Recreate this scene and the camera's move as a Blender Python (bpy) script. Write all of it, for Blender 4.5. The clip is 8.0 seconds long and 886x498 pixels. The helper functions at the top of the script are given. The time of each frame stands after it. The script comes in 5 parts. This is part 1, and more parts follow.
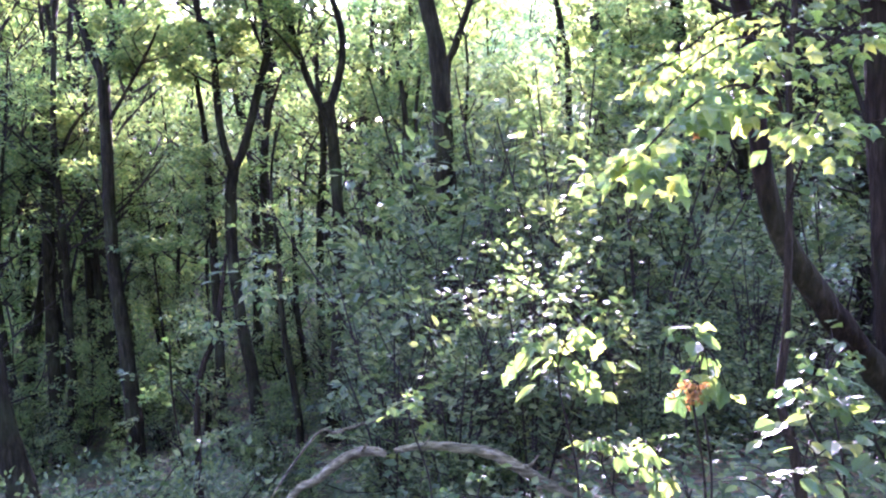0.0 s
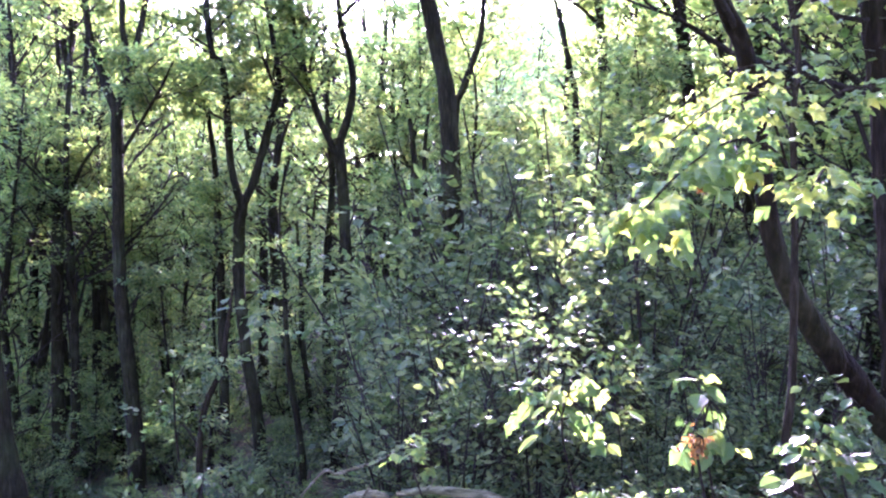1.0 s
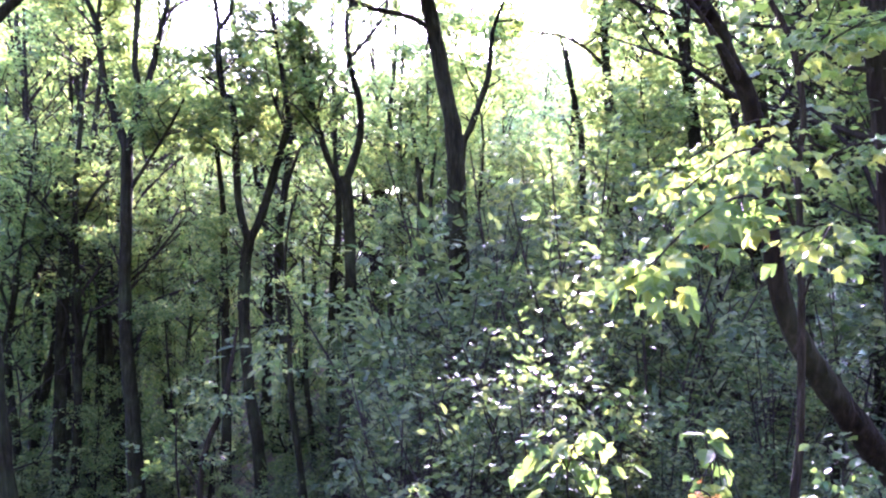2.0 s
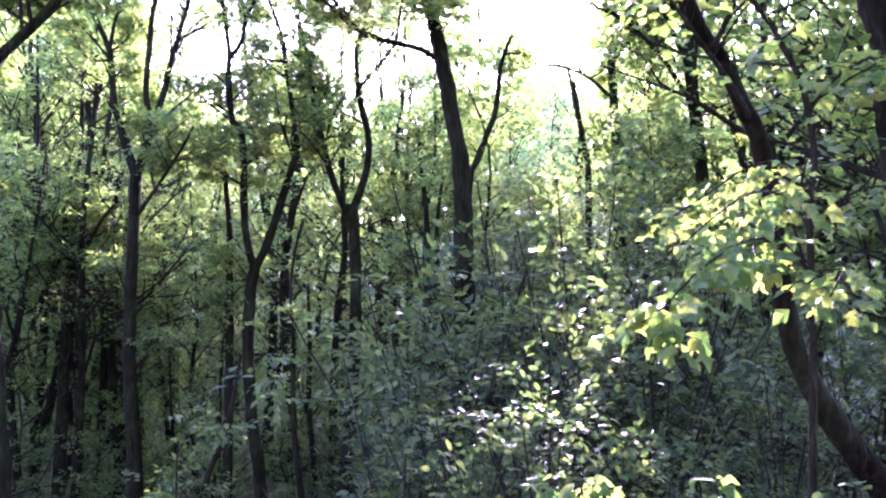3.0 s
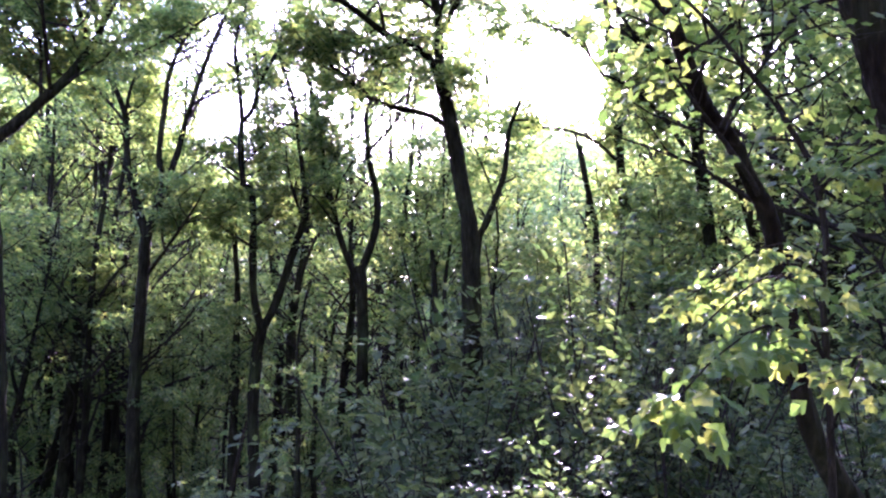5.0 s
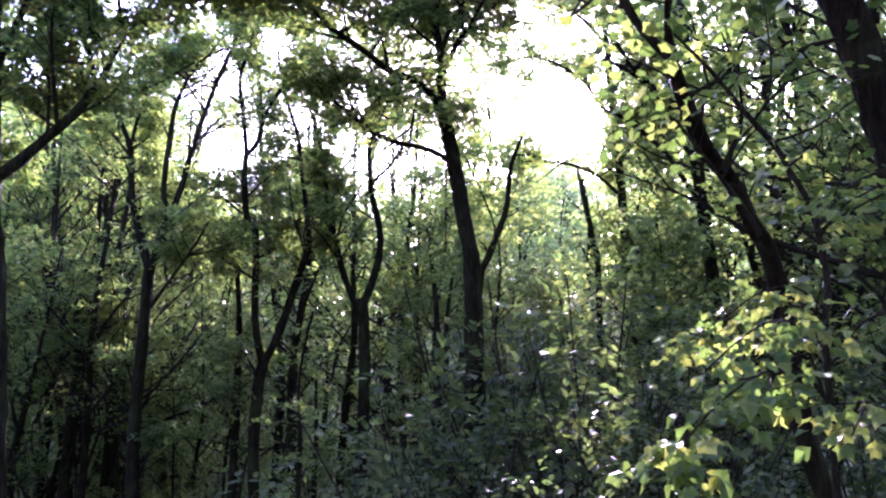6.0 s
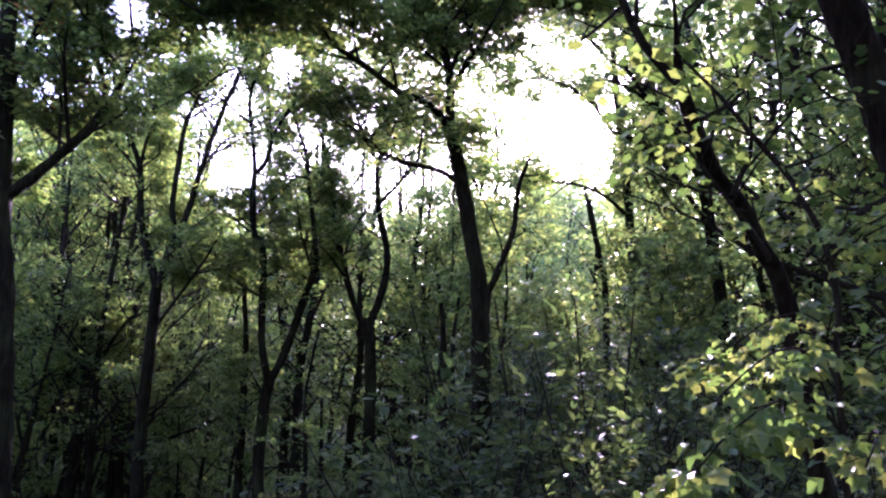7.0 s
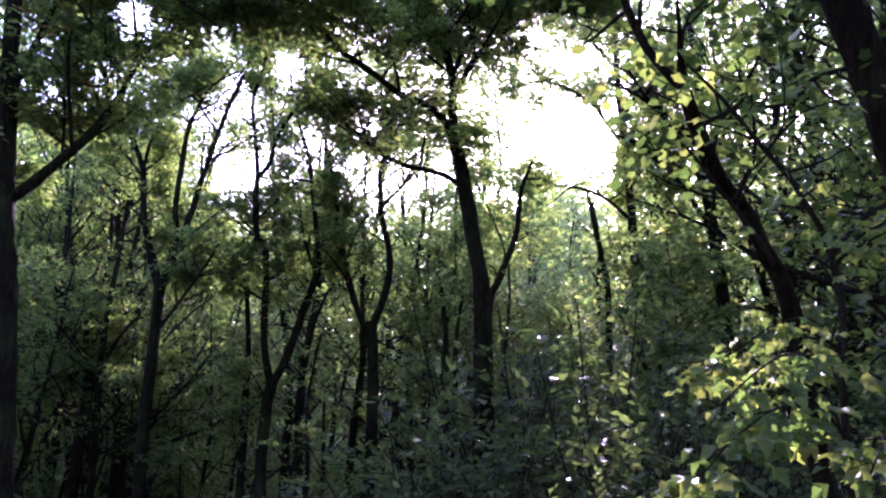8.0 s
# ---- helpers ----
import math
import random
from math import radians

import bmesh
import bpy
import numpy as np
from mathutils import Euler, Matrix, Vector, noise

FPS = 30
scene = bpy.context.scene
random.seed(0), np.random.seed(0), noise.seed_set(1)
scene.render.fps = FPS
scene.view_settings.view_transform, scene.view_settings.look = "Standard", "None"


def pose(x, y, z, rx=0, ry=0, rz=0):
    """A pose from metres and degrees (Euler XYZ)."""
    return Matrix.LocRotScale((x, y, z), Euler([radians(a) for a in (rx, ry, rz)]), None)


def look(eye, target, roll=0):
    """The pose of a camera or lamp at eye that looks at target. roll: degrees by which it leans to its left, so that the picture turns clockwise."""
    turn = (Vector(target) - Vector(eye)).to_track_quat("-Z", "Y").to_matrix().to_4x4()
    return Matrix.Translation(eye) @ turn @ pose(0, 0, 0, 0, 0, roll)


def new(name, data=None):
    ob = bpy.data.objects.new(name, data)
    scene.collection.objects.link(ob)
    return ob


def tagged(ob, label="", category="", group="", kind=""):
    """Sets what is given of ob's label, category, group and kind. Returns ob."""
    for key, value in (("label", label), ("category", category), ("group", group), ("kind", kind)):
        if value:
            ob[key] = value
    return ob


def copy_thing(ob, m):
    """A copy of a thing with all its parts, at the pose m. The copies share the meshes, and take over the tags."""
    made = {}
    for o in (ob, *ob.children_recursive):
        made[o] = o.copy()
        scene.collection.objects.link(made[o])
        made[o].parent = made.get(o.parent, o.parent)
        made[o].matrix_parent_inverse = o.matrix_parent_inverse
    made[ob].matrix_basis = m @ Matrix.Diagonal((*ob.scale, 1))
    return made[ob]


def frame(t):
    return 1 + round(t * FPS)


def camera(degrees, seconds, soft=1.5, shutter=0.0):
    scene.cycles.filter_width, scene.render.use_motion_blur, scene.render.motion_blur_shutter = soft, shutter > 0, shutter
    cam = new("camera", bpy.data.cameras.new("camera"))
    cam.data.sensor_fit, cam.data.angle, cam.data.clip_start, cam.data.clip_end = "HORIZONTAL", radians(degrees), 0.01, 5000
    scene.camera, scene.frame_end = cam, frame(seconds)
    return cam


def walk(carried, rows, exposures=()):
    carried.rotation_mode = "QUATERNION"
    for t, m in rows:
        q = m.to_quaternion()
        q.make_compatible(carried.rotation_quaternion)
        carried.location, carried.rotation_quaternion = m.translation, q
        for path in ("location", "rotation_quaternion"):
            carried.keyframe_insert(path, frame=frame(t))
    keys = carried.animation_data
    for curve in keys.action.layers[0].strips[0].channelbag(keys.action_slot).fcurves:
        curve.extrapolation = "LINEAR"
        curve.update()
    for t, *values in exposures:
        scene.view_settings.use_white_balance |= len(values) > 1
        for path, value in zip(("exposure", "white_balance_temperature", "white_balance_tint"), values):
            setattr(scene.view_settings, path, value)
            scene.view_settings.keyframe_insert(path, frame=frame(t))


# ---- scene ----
cam = camera(60.3, 8.0, soft=2.25)
PATH = [
    (0, look((0.000, 0.000, 1.600), (-0.000, 4.981, 1.164), -1.50)),
    (0.5, look((0.011, 0.003, 1.627), (-0.009, 4.992, 1.296), -1.03)),
    (1, look((0.011, -0.006, 1.652), (-0.033, 4.989, 1.439), -0.77)),
    (1.5, look((0.011, -0.018, 1.682), (-0.047, 4.981, 1.590), -0.51)),
    (3, look((-0.001, 0.009, 1.747), (-0.114, 5.004, 1.943), 0.65)),
    (3.5, look((-0.003, 0.009, 1.762), (-0.116, 5.000, 2.042), 0.84)),
    (4, look((-0.007, 0.011, 1.781), (-0.120, 4.996, 2.152), 0.93)),
    (4.5, look((-0.013, 0.012, 1.808), (-0.154, 4.988, 2.278), 1.00)),
    (6, look((-0.025, -0.025, 1.872), (-0.204, 4.912, 2.645), 1.20)),
    (6.5, look((-0.030, -0.030, 1.890), (-0.213, 4.893, 2.745), 1.34)),
    (7, look((-0.036, -0.029, 1.894), (-0.260, 4.886, 2.785), 1.69)),
    (7.5, look((-0.039, -0.033, 1.897), (-0.275, 4.879, 2.802), 1.91)),
    (8, look((-0.040, -0.028, 1.898), (-0.280, 4.883, 2.809), 1.80)),
]
walk(cam, PATH, [(0.0, 5.95, 5350, 70), (1.5, 5.9, 5350, 70), (3.5, 5.25, 5400, 69), (4.5, 4.95, 5400, 69),
                 (6.5, 3.95, 5450, 67), (8.0, 3.6, 5450, 67)])

# world, sun and exposure
SUN_AZ, SUN_EL = radians(6.4), radians(19.6)
world = bpy.data.worlds.new("sky")
scene.world = world
world.use_nodes = True
sky = world.node_tree.nodes.new("ShaderNodeTexSky")
sky.sky_type, sky.sun_disc = "NISHITA", False
sky.sun_elevation, sky.sun_rotation = SUN_EL, SUN_AZ
sky.air_density, sky.dust_density, sky.ozone_density = 1.0, 1.2, 1.5
backing = world.node_tree.nodes["Background"]
backing.inputs["Strength"].default_value = 0.15
world.node_tree.links.new(sky.outputs[0], backing.inputs["Color"])
SUNWARD = Vector((math.sin(SUN_AZ) * math.cos(SUN_EL), math.cos(SUN_AZ) * math.cos(SUN_EL), math.sin(SUN_EL)))
sun = new("sun", bpy.data.lights.new("sun", "SUN"))
sun.data.energy, sun.data.angle, sun.data.color = 2.6, radians(0.55), (1.0, 0.93, 0.80)
sun.matrix_world = look(SUNWARD * 60, (0, 0, 0))


# ---- materials ----
def shader(name):
    m = bpy.data.materials.new(name)
    m.use_nodes = True
    tree = m.node_tree
    tree.nodes.clear()
    out = tree.nodes.new("ShaderNodeOutputMaterial")

    def node(kind, links=None, **values):
        n = tree.nodes.new("ShaderNode" + kind)
        for key, v in values.items():
            n.inputs[key.replace("_", " ")].default_value = v
        for key, v in (links or {}).items():
            tree.links.new(v, n.inputs[key])
        return n

    return m, tree, node, out


def ramp(tree, fac, stops):
    n = tree.nodes.new("ShaderNodeValToRGB")
    while len(n.color_ramp.elements) < len(stops):
        n.color_ramp.elements.new(0.5)
    for e, (at, c) in zip(n.color_ramp.elements, stops):
        e.position, e.color = at, (*c, 1)
    tree.links.new(fac, n.inputs[0])
    return n.outputs[0]


def leaf_material(name, faces, glow, through_share=0.5, rough=0.42, each=False, gloss=0.26):
    """Leaves: a reflecting face and light that comes through the blade; the tone differs from leaf to leaf."""
    m, tree, node, out = shader(name)
    if each:
        rnd = node("ObjectInfo").outputs["Random"]
    else:
        rnd = node("NewGeometry").outputs["Random Per Island"]
    coord = node("TexCoord").outputs["Object"]
    patch = node("TexNoise", {"Vector": coord}, Scale=0.55, Detail=2.0).outputs["Fac"]
    blotch = node("TexNoise", {"Vector": coord}, Scale=38.0, Detail=3.0).outputs["Fac"]
    half = node("Math", {0: patch, 2: rnd})
    half.operation = "MULTIPLY_ADD"
    half.inputs[1].default_value = 0.7
    part_of = node("Math", {0: half.outputs[0]})
    part_of.operation = "MULTIPLY"
    part_of.inputs[1].default_value = 0.72
    base = ramp(tree, part_of.outputs[0], [(0.3, faces[0]), (0.62, faces[1]), (0.92, faces[2])])
    lit = ramp(tree, part_of.outputs[0], [(0.3, glow[0]), (0.62, glow[1]), (0.92, glow[2])])
    spots = ramp(tree, blotch, [(0.3, (0.72, 0.74, 0.66)), (0.6, (1, 1, 1))])
    base2 = node("MixRGB", {"Color1": base, "Color2": spots}, Fac=1.0)
    base2.blend_type = "MULTIPLY"
    lit2 = node("MixRGB", {"Color1": lit, "Color2": spots}, Fac=1.0)
    lit2.blend_type = "MULTIPLY"
    bump = node("Bump", {"Height": blotch}, Strength=0.25, Distance=0.004)
    face = node("BsdfPrincipled", {"Base Color": base2.outputs[0], "Normal": bump.outputs[0]}, Roughness=rough)
    face.inputs["Specular IOR Level"].default_value = gloss
    back = node("BsdfTranslucent", {"Color": lit2.outputs[0]})
    both = node("MixShader", {1: face.outputs[0], 2: back.outputs[0]}, Fac=through_share)
    tree.links.new(both.outputs[0], out.inputs["Surface"])
    return m


def bark_material(name, dark, mid, light, scale=9.0, moss=0.0, grain=(1, 1, 0.16)):
    m, tree, node, out = shader(name)
    coord = node("TexCoord").outputs["Object"]
    stretch = node("Mapping", {"Vector": coord})
    stretch.inputs["Scale"].default_value = grain
    ridges = node("TexNoise", {"Vector": stretch.outputs[0]}, Scale=scale * 3.0, Detail=6.0, Roughness=0.65).outputs["Fac"]
    plates = node("TexVoronoi", {"Vector": stretch.outputs[0]}, Scale=scale * 2.2).outputs["Distance"]
    stains = node("TexNoise", {"Vector": coord}, Scale=1.7, Detail=4.0).outputs["Fac"]
    tone = ramp(tree, ridges, [(0.32, dark), (0.52, mid), (0.72, light)])
    green = ramp(tree, stains, [(0.5, (0, 0, 0)), (0.7, (moss, moss, moss))])
    col = node("MixRGB", {"Fac": green, "Color1": tone}, Color2=(0.05, 0.065, 0.025, 1))
    grime = ramp(tree, stains, [(0.3, (0.7, 0.7, 0.7)), (0.65, (1, 1, 1))])
    col2 = node("MixRGB", {"Color1": col.outputs[0], "Color2": grime}, Fac=1.0)
    col2.blend_type = "MULTIPLY"
    h = node("Math", {0: ridges, 1: plates})
    h.operation = "ADD"
    bump = node("Bump", {"Height": h.outputs[0]}, Strength=0.9, Distance=0.02)
    s = node("BsdfPrincipled", {"Base Color": col2.outputs[0], "Normal": bump.outputs[0]}, Roughness=0.88)
    s.inputs["Specular IOR Level"].default_value = 0.06
    tree.links.new(s.outputs[0], out.inputs["Surface"])
    return m


def soil_material():
    m, tree, node, out = shader("forest_floor")
    coord = node("TexCoord").outputs["Object"]
    leaves = node("TexVoronoi", {"Vector": coord}, Scale=16.0)
    broad = node("TexNoise", {"Vector": coord}, Scale=0.8, Detail=5.0).outputs["Fac"]
    fine = node("TexNoise", {"Vector": coord}, Scale=60.0, Detail=4.0).outputs["Fac"]
    sep = node("SeparateColor", {"Color": leaves.outputs["Color"]}).outputs[0]
    brown = ramp(tree, sep, [(0.1, (0.032, 0.022, 0.010)), (0.5, (0.085, 0.056, 0.022)), (0.9, (0.16, 0.11, 0.045))])
    green = ramp(tree, fine, [(0.3, (0.02, 0.035, 0.012)), (0.7, (0.07, 0.11, 0.03))])
    share = ramp(tree, broad, [(0.42, (0, 0, 0)), (0.58, (1, 1, 1))])
    col = node("MixRGB", {"Fac": share, "Color1": brown, "Color2": green})
    bump = node("Bump", {"Height": leaves.outputs["Distance"]}, Strength=0.8, Distance=0.03)
    s = node("BsdfPrincipled", {"Base Color": col.outputs[0], "Normal": bump.outputs[0]}, Roughness=0.9)
    tree.links.new(s.outputs[0], out.inputs["Surface"])
    return m


LEAF_CROWN = leaf_material("crown_leaf", [(0.046, 0.066, 0.040), (0.084, 0.112, 0.060), (0.16, 0.178, 0.09)],
                           [(0.11, 0.22, 0.04), (0.25, 0.38, 0.07), (0.44, 0.51, 0.09)], 0.5, 0.42, gloss=0.2)
LEAF_SHRUB = leaf_material("shrub_leaf", [(0.038, 0.056, 0.030), (0.066, 0.088, 0.042), (0.14, 0.15, 0.066)],
                           [(0.07, 0.13, 0.03), (0.12, 0.19, 0.04), (0.23, 0.29, 0.06)], 0.38, 0.5, gloss=0.12)
LEAF_FAR = leaf_material("far_leaf", [(0.040, 0.062, 0.034), (0.066, 0.096, 0.044), (0.12, 0.145, 0.062)],
                         [(0.12, 0.23, 0.045), (0.25, 0.38, 0.085), (0.42, 0.50, 0.10)], 0.5, 0.42, gloss=0.2)
LEAF_LEANING = leaf_material("leaning_tree_leaf", [(0.030, 0.055, 0.020), (0.050, 0.085, 0.028), (0.09, 0.12, 0.04)],
                             [(0.08, 0.15, 0.025), (0.16, 0.26, 0.04), (0.36, 0.42, 0.07)], 0.40, 0.45)
LEAF_NEAR = leaf_material("maple_leaf", [(0.05, 0.09, 0.022), (0.075, 0.125, 0.028), (0.11, 0.15, 0.036)],
                          [(0.13, 0.24, 0.04), (0.27, 0.39, 0.06), (0.43, 0.47, 0.08)], 0.52, 0.36, each=True, gloss=0.42)
LEAF_GLOSSY = leaf_material("glossy_leaf", [(0.04, 0.075, 0.032), (0.06, 0.10, 0.038), (0.085, 0.12, 0.044)],
                            [(0.11, 0.20, 0.04), (0.18, 0.27, 0.05), (0.27, 0.33, 0.065)], 0.4, 0.48, each=True)
LEAF_LOW = leaf_material("seedling_leaf", [(0.04, 0.075, 0.028), (0.06, 0.10, 0.034), (0.085, 0.12, 0.04)],
                         [(0.09, 0.18, 0.035), (0.17, 0.27, 0.045), (0.29, 0.35, 0.06)], 0.45, 0.58, each=True)
LEAF_RUST = leaf_material("rust_leaf", [(0.10, 0.05, 0.02), (0.16, 0.075, 0.022), (0.22, 0.12, 0.03)],
                          [(0.28, 0.13, 0.03), (0.38, 0.18, 0.04), (0.46, 0.27, 0.06)], 0.5, 0.5, each=True)
LEAF_TURNED = leaf_material("turned_leaf", [(0.09, 0.05, 0.02), (0.14, 0.07, 0.022), (0.18, 0.11, 0.03)],
                            [(0.30, 0.13, 0.03), (0.46, 0.20, 0.04), (0.50, 0.32, 0.06)], 0.5, 0.5)
LEAF_DEAD = leaf_material("fallen_leaf", [(0.06, 0.036, 0.018), (0.13, 0.08, 0.04), (0.24, 0.16, 0.09)],
                          [(0.10, 0.06, 0.02), (0.18, 0.10, 0.04), (0.26, 0.16, 0.07)], 0.2, 0.6)
# trunk bark is coloured far below real bark, standing in for the wood's shade
BARK = bark_material("shaded_oak_bark", (0.008, 0.0065, 0.0036), (0.018, 0.0146, 0.0078), (0.042, 0.035, 0.020), 9.0, 0.35)
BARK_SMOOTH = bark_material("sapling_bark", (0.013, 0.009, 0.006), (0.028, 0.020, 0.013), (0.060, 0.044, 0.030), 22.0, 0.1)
BARK_WARM = bark_material("shaded_reddish_bark", (0.007, 0.0042, 0.0026), (0.015, 0.0095, 0.0058), (0.038, 0.025, 0.016), 9.0, 0.15)
TWIG = bark_material("twig_bark", (0.016, 0.012, 0.009), (0.034, 0.026, 0.02), (0.065, 0.052, 0.04), 30.0, 0.0)
DEADWOOD = bark_material("bleached_wood", (0.030, 0.023, 0.012), (0.14, 0.114, 0.066), (0.33, 0.28, 0.18), 14.0, 0.45, (0.14, 1, 0.8))
SOIL = soil_material()


# ---- mesh tools ----
def mesh_of(name, verts, faces, material, smooth=False):
    """A mesh from arrays of corners and of faces that all have the same number of corners."""
    verts, faces = np.asarray(verts, np.float32), np.asarray(faces, np.int32)
    me = bpy.data.meshes.new(name)
    k = faces.shape[1]
    me.vertices.add(len(verts))
    me.vertices.foreach_set("co", verts.ravel())
    me.loops.add(faces.size)
    me.loops.foreach_set("vertex_index", faces.ravel())
    me.polygons.add(len(faces))
    me.polygons.foreach_set("loop_start", np.arange(0, faces.size, k, dtype=np.int32))
    me.polygons.foreach_set("use_smooth", np.full(len(faces), smooth))
    me.materials.append(material)
    me.update(calc_edges=True)
    return me


def part(name, mesh, parent, label="", kind=""):
    ob = new(name, mesh)
    ob.parent = parent
    return tagged(ob, label, kind=kind)


def ground_z(x, y):
    """The slope that falls from the path into the hollow and climbs again far behind it."""
    x, y = np.asarray(x, float), np.asarray(y, float)
    s, q = np.clip((y - 2.0) / 12.0, 0, 1), np.clip((y - 1.5) / 9.5, 0, 1)
    left = np.clip(0.5 - x / 2.5, 0, 1)
    fall = -3.1 * ((1 - left) * s * s * (3 - 2 * s) + left * q * q * (3 - 2 * q))
    climb = 0.20 * np.clip(y - 24, 0, 60) + 0.03 * np.clip(y - 84, 0, 400)
    back = 0.05 * np.clip(-y - 3, 0, 60)
    side = 0.10 * np.clip(x, -12, 12) * np.clip(y / 6, 0.15, 1)
    bumps = 0.10 * np.sin(0.9 * x + 0.6 * y) * np.sin(0.7 * y - 0.5 * x) + 0.04 * np.sin(2.3 * x) * np.sin(2.1 * y + 1)
    return fall + climb + back + side + bumps * np.clip(np.hypot(x, y) / 4, 0.2, 1)


def spline(knots, step):
    """A smooth line through knots (x, y, z, radius), cut into short steps."""
    k = np.asarray(knots, float)
    k = np.vstack([2 * k[0] - k[1], k, 2 * k[-1] - k[-2]])
    out = []
    for a, b, c, d in zip(k, k[1:], k[2:], k[3:]):
        n = max(1, int(np.ceil(np.linalg.norm(c[:3] - b[:3]) / step)))
        t = (np.arange(n) / n)[:, None]
        out.append(0.5 * (2 * b + (c - a) * t + (2 * a - 5 * b + 4 * c - d) * t**2 + (3 * b - a - 3 * c + d) * t**3))
    line = np.vstack(out + [k[-2][None]])
    line[:, 3] = np.maximum(line[:, 3], 0.0015)
    return line


class Wood:
    """Tubes of quads, gathered into one mesh."""

    def __init__(self):
        self.v, self.f, self.n = [], [], 0

    def tube(self, line, sides=8, rough=0.0, rng=None):
        p, r = line[:, :3], line[:, 3]
        d = np.gradient(p, axis=0)
        d /= np.linalg.norm(d, axis=1, keepdims=True) + 1e-9
        ref = np.array([0.0, 1.0, 0.0]) if abs(d[0, 1]) < 0.8 else np.array([1.0, 0, 0])
        u = np.cross(d, ref)
        u /= np.linalg.norm(u, axis=1, keepdims=True) + 1e-9
        w = np.cross(d, u)
        a = np.linspace(0, 2 * np.pi, sides, endpoint=False)
        rr = r[:, None] * np.ones(sides)
        if rough and rng is not None:
            lobes = 1 + rough * (np.sin(3 * a + rng.uniform(0, 6)) * 0.6 + np.sin(5 * a + rng.uniform(0, 6)) * 0.4)
            rr = rr * lobes * (1 + rough * 0.6 * rng.normal(size=rr.shape))
        ring = p[:, None] + rr[..., None] * (np.cos(a)[:, None] * u[:, None] + np.sin(a)[:, None] * w[:, None])
        m = len(p)
        i, j = np.meshgrid(np.arange(m - 1), np.arange(sides), indexing="ij")
        jn = (j + 1) % sides
        f = np.stack([i * sides + j, i * sides + jn, (i + 1) * sides + jn, (i + 1) * sides + j], -1).reshape(-1, 4)
        self.v.append(ring.reshape(-1, 3))
        self.f.append(f + self.n)
        self.n += m * sides

    def mesh(self, name, material):
        return mesh_of(name, np.vstack(self.v), np.vstack(self.f), material, True)


# leaf blades, unit length along x, folded at the midrib
BLADE_SMALL = (np.array([(0, 0, 0), (0.45, 0.30, 0.07), (1, 0, -0.04), (0.45, -0.30, 0.07)]), np.array([(0, 2, 1), (0, 3, 2)]))
BLADE_OVAL = (np.array([(0, 0, 0), (0.25, 0.25, 0.05), (0.62, 0.26, 0.05), (1, 0, -0.06), (0.62, -0.26, 0.05), (0.25, -0.25, 0.05)]),
              np.array([(0, 3, 2, 1), (0, 5, 4, 3)]))


def maple_blade(lobes=5, toothed=True, wave=0.0, phase=0.0):
    """A lobed leaf, slightly cupped, unit length along x: a fan of triangles with some thickness of relief."""
    tips = {5: ((-2.0, 0.50), (-0.95, 0.86), (0.0, 1.0), (0.95, 0.86), (2.0, 0.50)), 3: ((-1.0, 0.72), (0.0, 1.0), (1.0, 0.72))}[lobes]
    pts = []
    for n, (a, r) in enumerate(tips):
        if n:
            b = (a + tips[n - 1][0]) / 2
            pts.append((b, 0.50 * (r + tips[n - 1][1]) / 1.35))
        for da, k in ((-0.26, 0.74), (0.0, 1.0), (0.26, 0.74)) if toothed else ((0.0, 1.0),):
            pts.append((a + da, r * k))
    v = [(0.0, 0.0, 0.0), (0.30, 0.0, -0.02)]
    for a, r in pts:
        x, y = 0.22 + 0.78 * r * math.cos(a), 0.78 * r * math.sin(a)
        v.append((x, y, 0.06 * abs(y) - (0.10 + 0.8 * wave) * r * r + wave * math.sin(4.0 * a + phase)))
    ring = list(range(2, len(v)))
    f = [(1, a, b) for a, b in zip(ring, ring[1:])] + [(0, ring[0], 1), (0, 1, ring[-1])]
    return np.array(v), np.array(f)


BLADE_LOBED = maple_blade(5, False)


def turns(dirs, ups):
    """Axes with x along dirs and z near ups."""
    x = dirs / (np.linalg.norm(dirs, axis=-1, keepdims=True) + 1e-9)
    y = np.cross(ups, x)
    y /= np.linalg.norm(y, axis=-1, keepdims=True) + 1e-9
    return np.stack([x, y, np.cross(x, y)], -1)


def scatter(blade, origins, dirs, ups, sizes):
    """One blade set at every origin: corners and faces."""
    v, f = blade
    m = turns(dirs, ups)
    out = np.einsum("nij,kj->nki", m, v) * sizes[:, None, None] + origins[:, None]
    faces = f[None] + (np.arange(len(origins)) * len(v))[:, None, None]
    return out.reshape(-1, 3), faces.reshape(-1, f.shape[1])


def spray(rng, leaves, length, size):
    """A twig's fan of leaves: places, ways, ups and sizes in the twig's own axes."""
    t = np.linspace(0.12, 1, leaves)
    side = np.where(np.arange(leaves) % 2, 1.0, -1.0)
    o = np.stack([t * length, side * 0.02 + rng.normal(0, 0.02, leaves), -0.10 * length * t * t + rng.normal(0, 0.03, leaves)], -1)
    a = side * (1.05 - 0.9 * t**3) + rng.normal(0, 0.30, leaves)
    d = np.stack([np.cos(a), np.sin(a), rng.normal(-0.25, 0.30, leaves)], -1)
    up = np.stack([rng.normal(0, 0.35, leaves), rng.normal(0, 0.35, leaves), np.ones(leaves)], -1)
    return o, d, up, size * rng.uniform(0.65, 1.2, leaves)


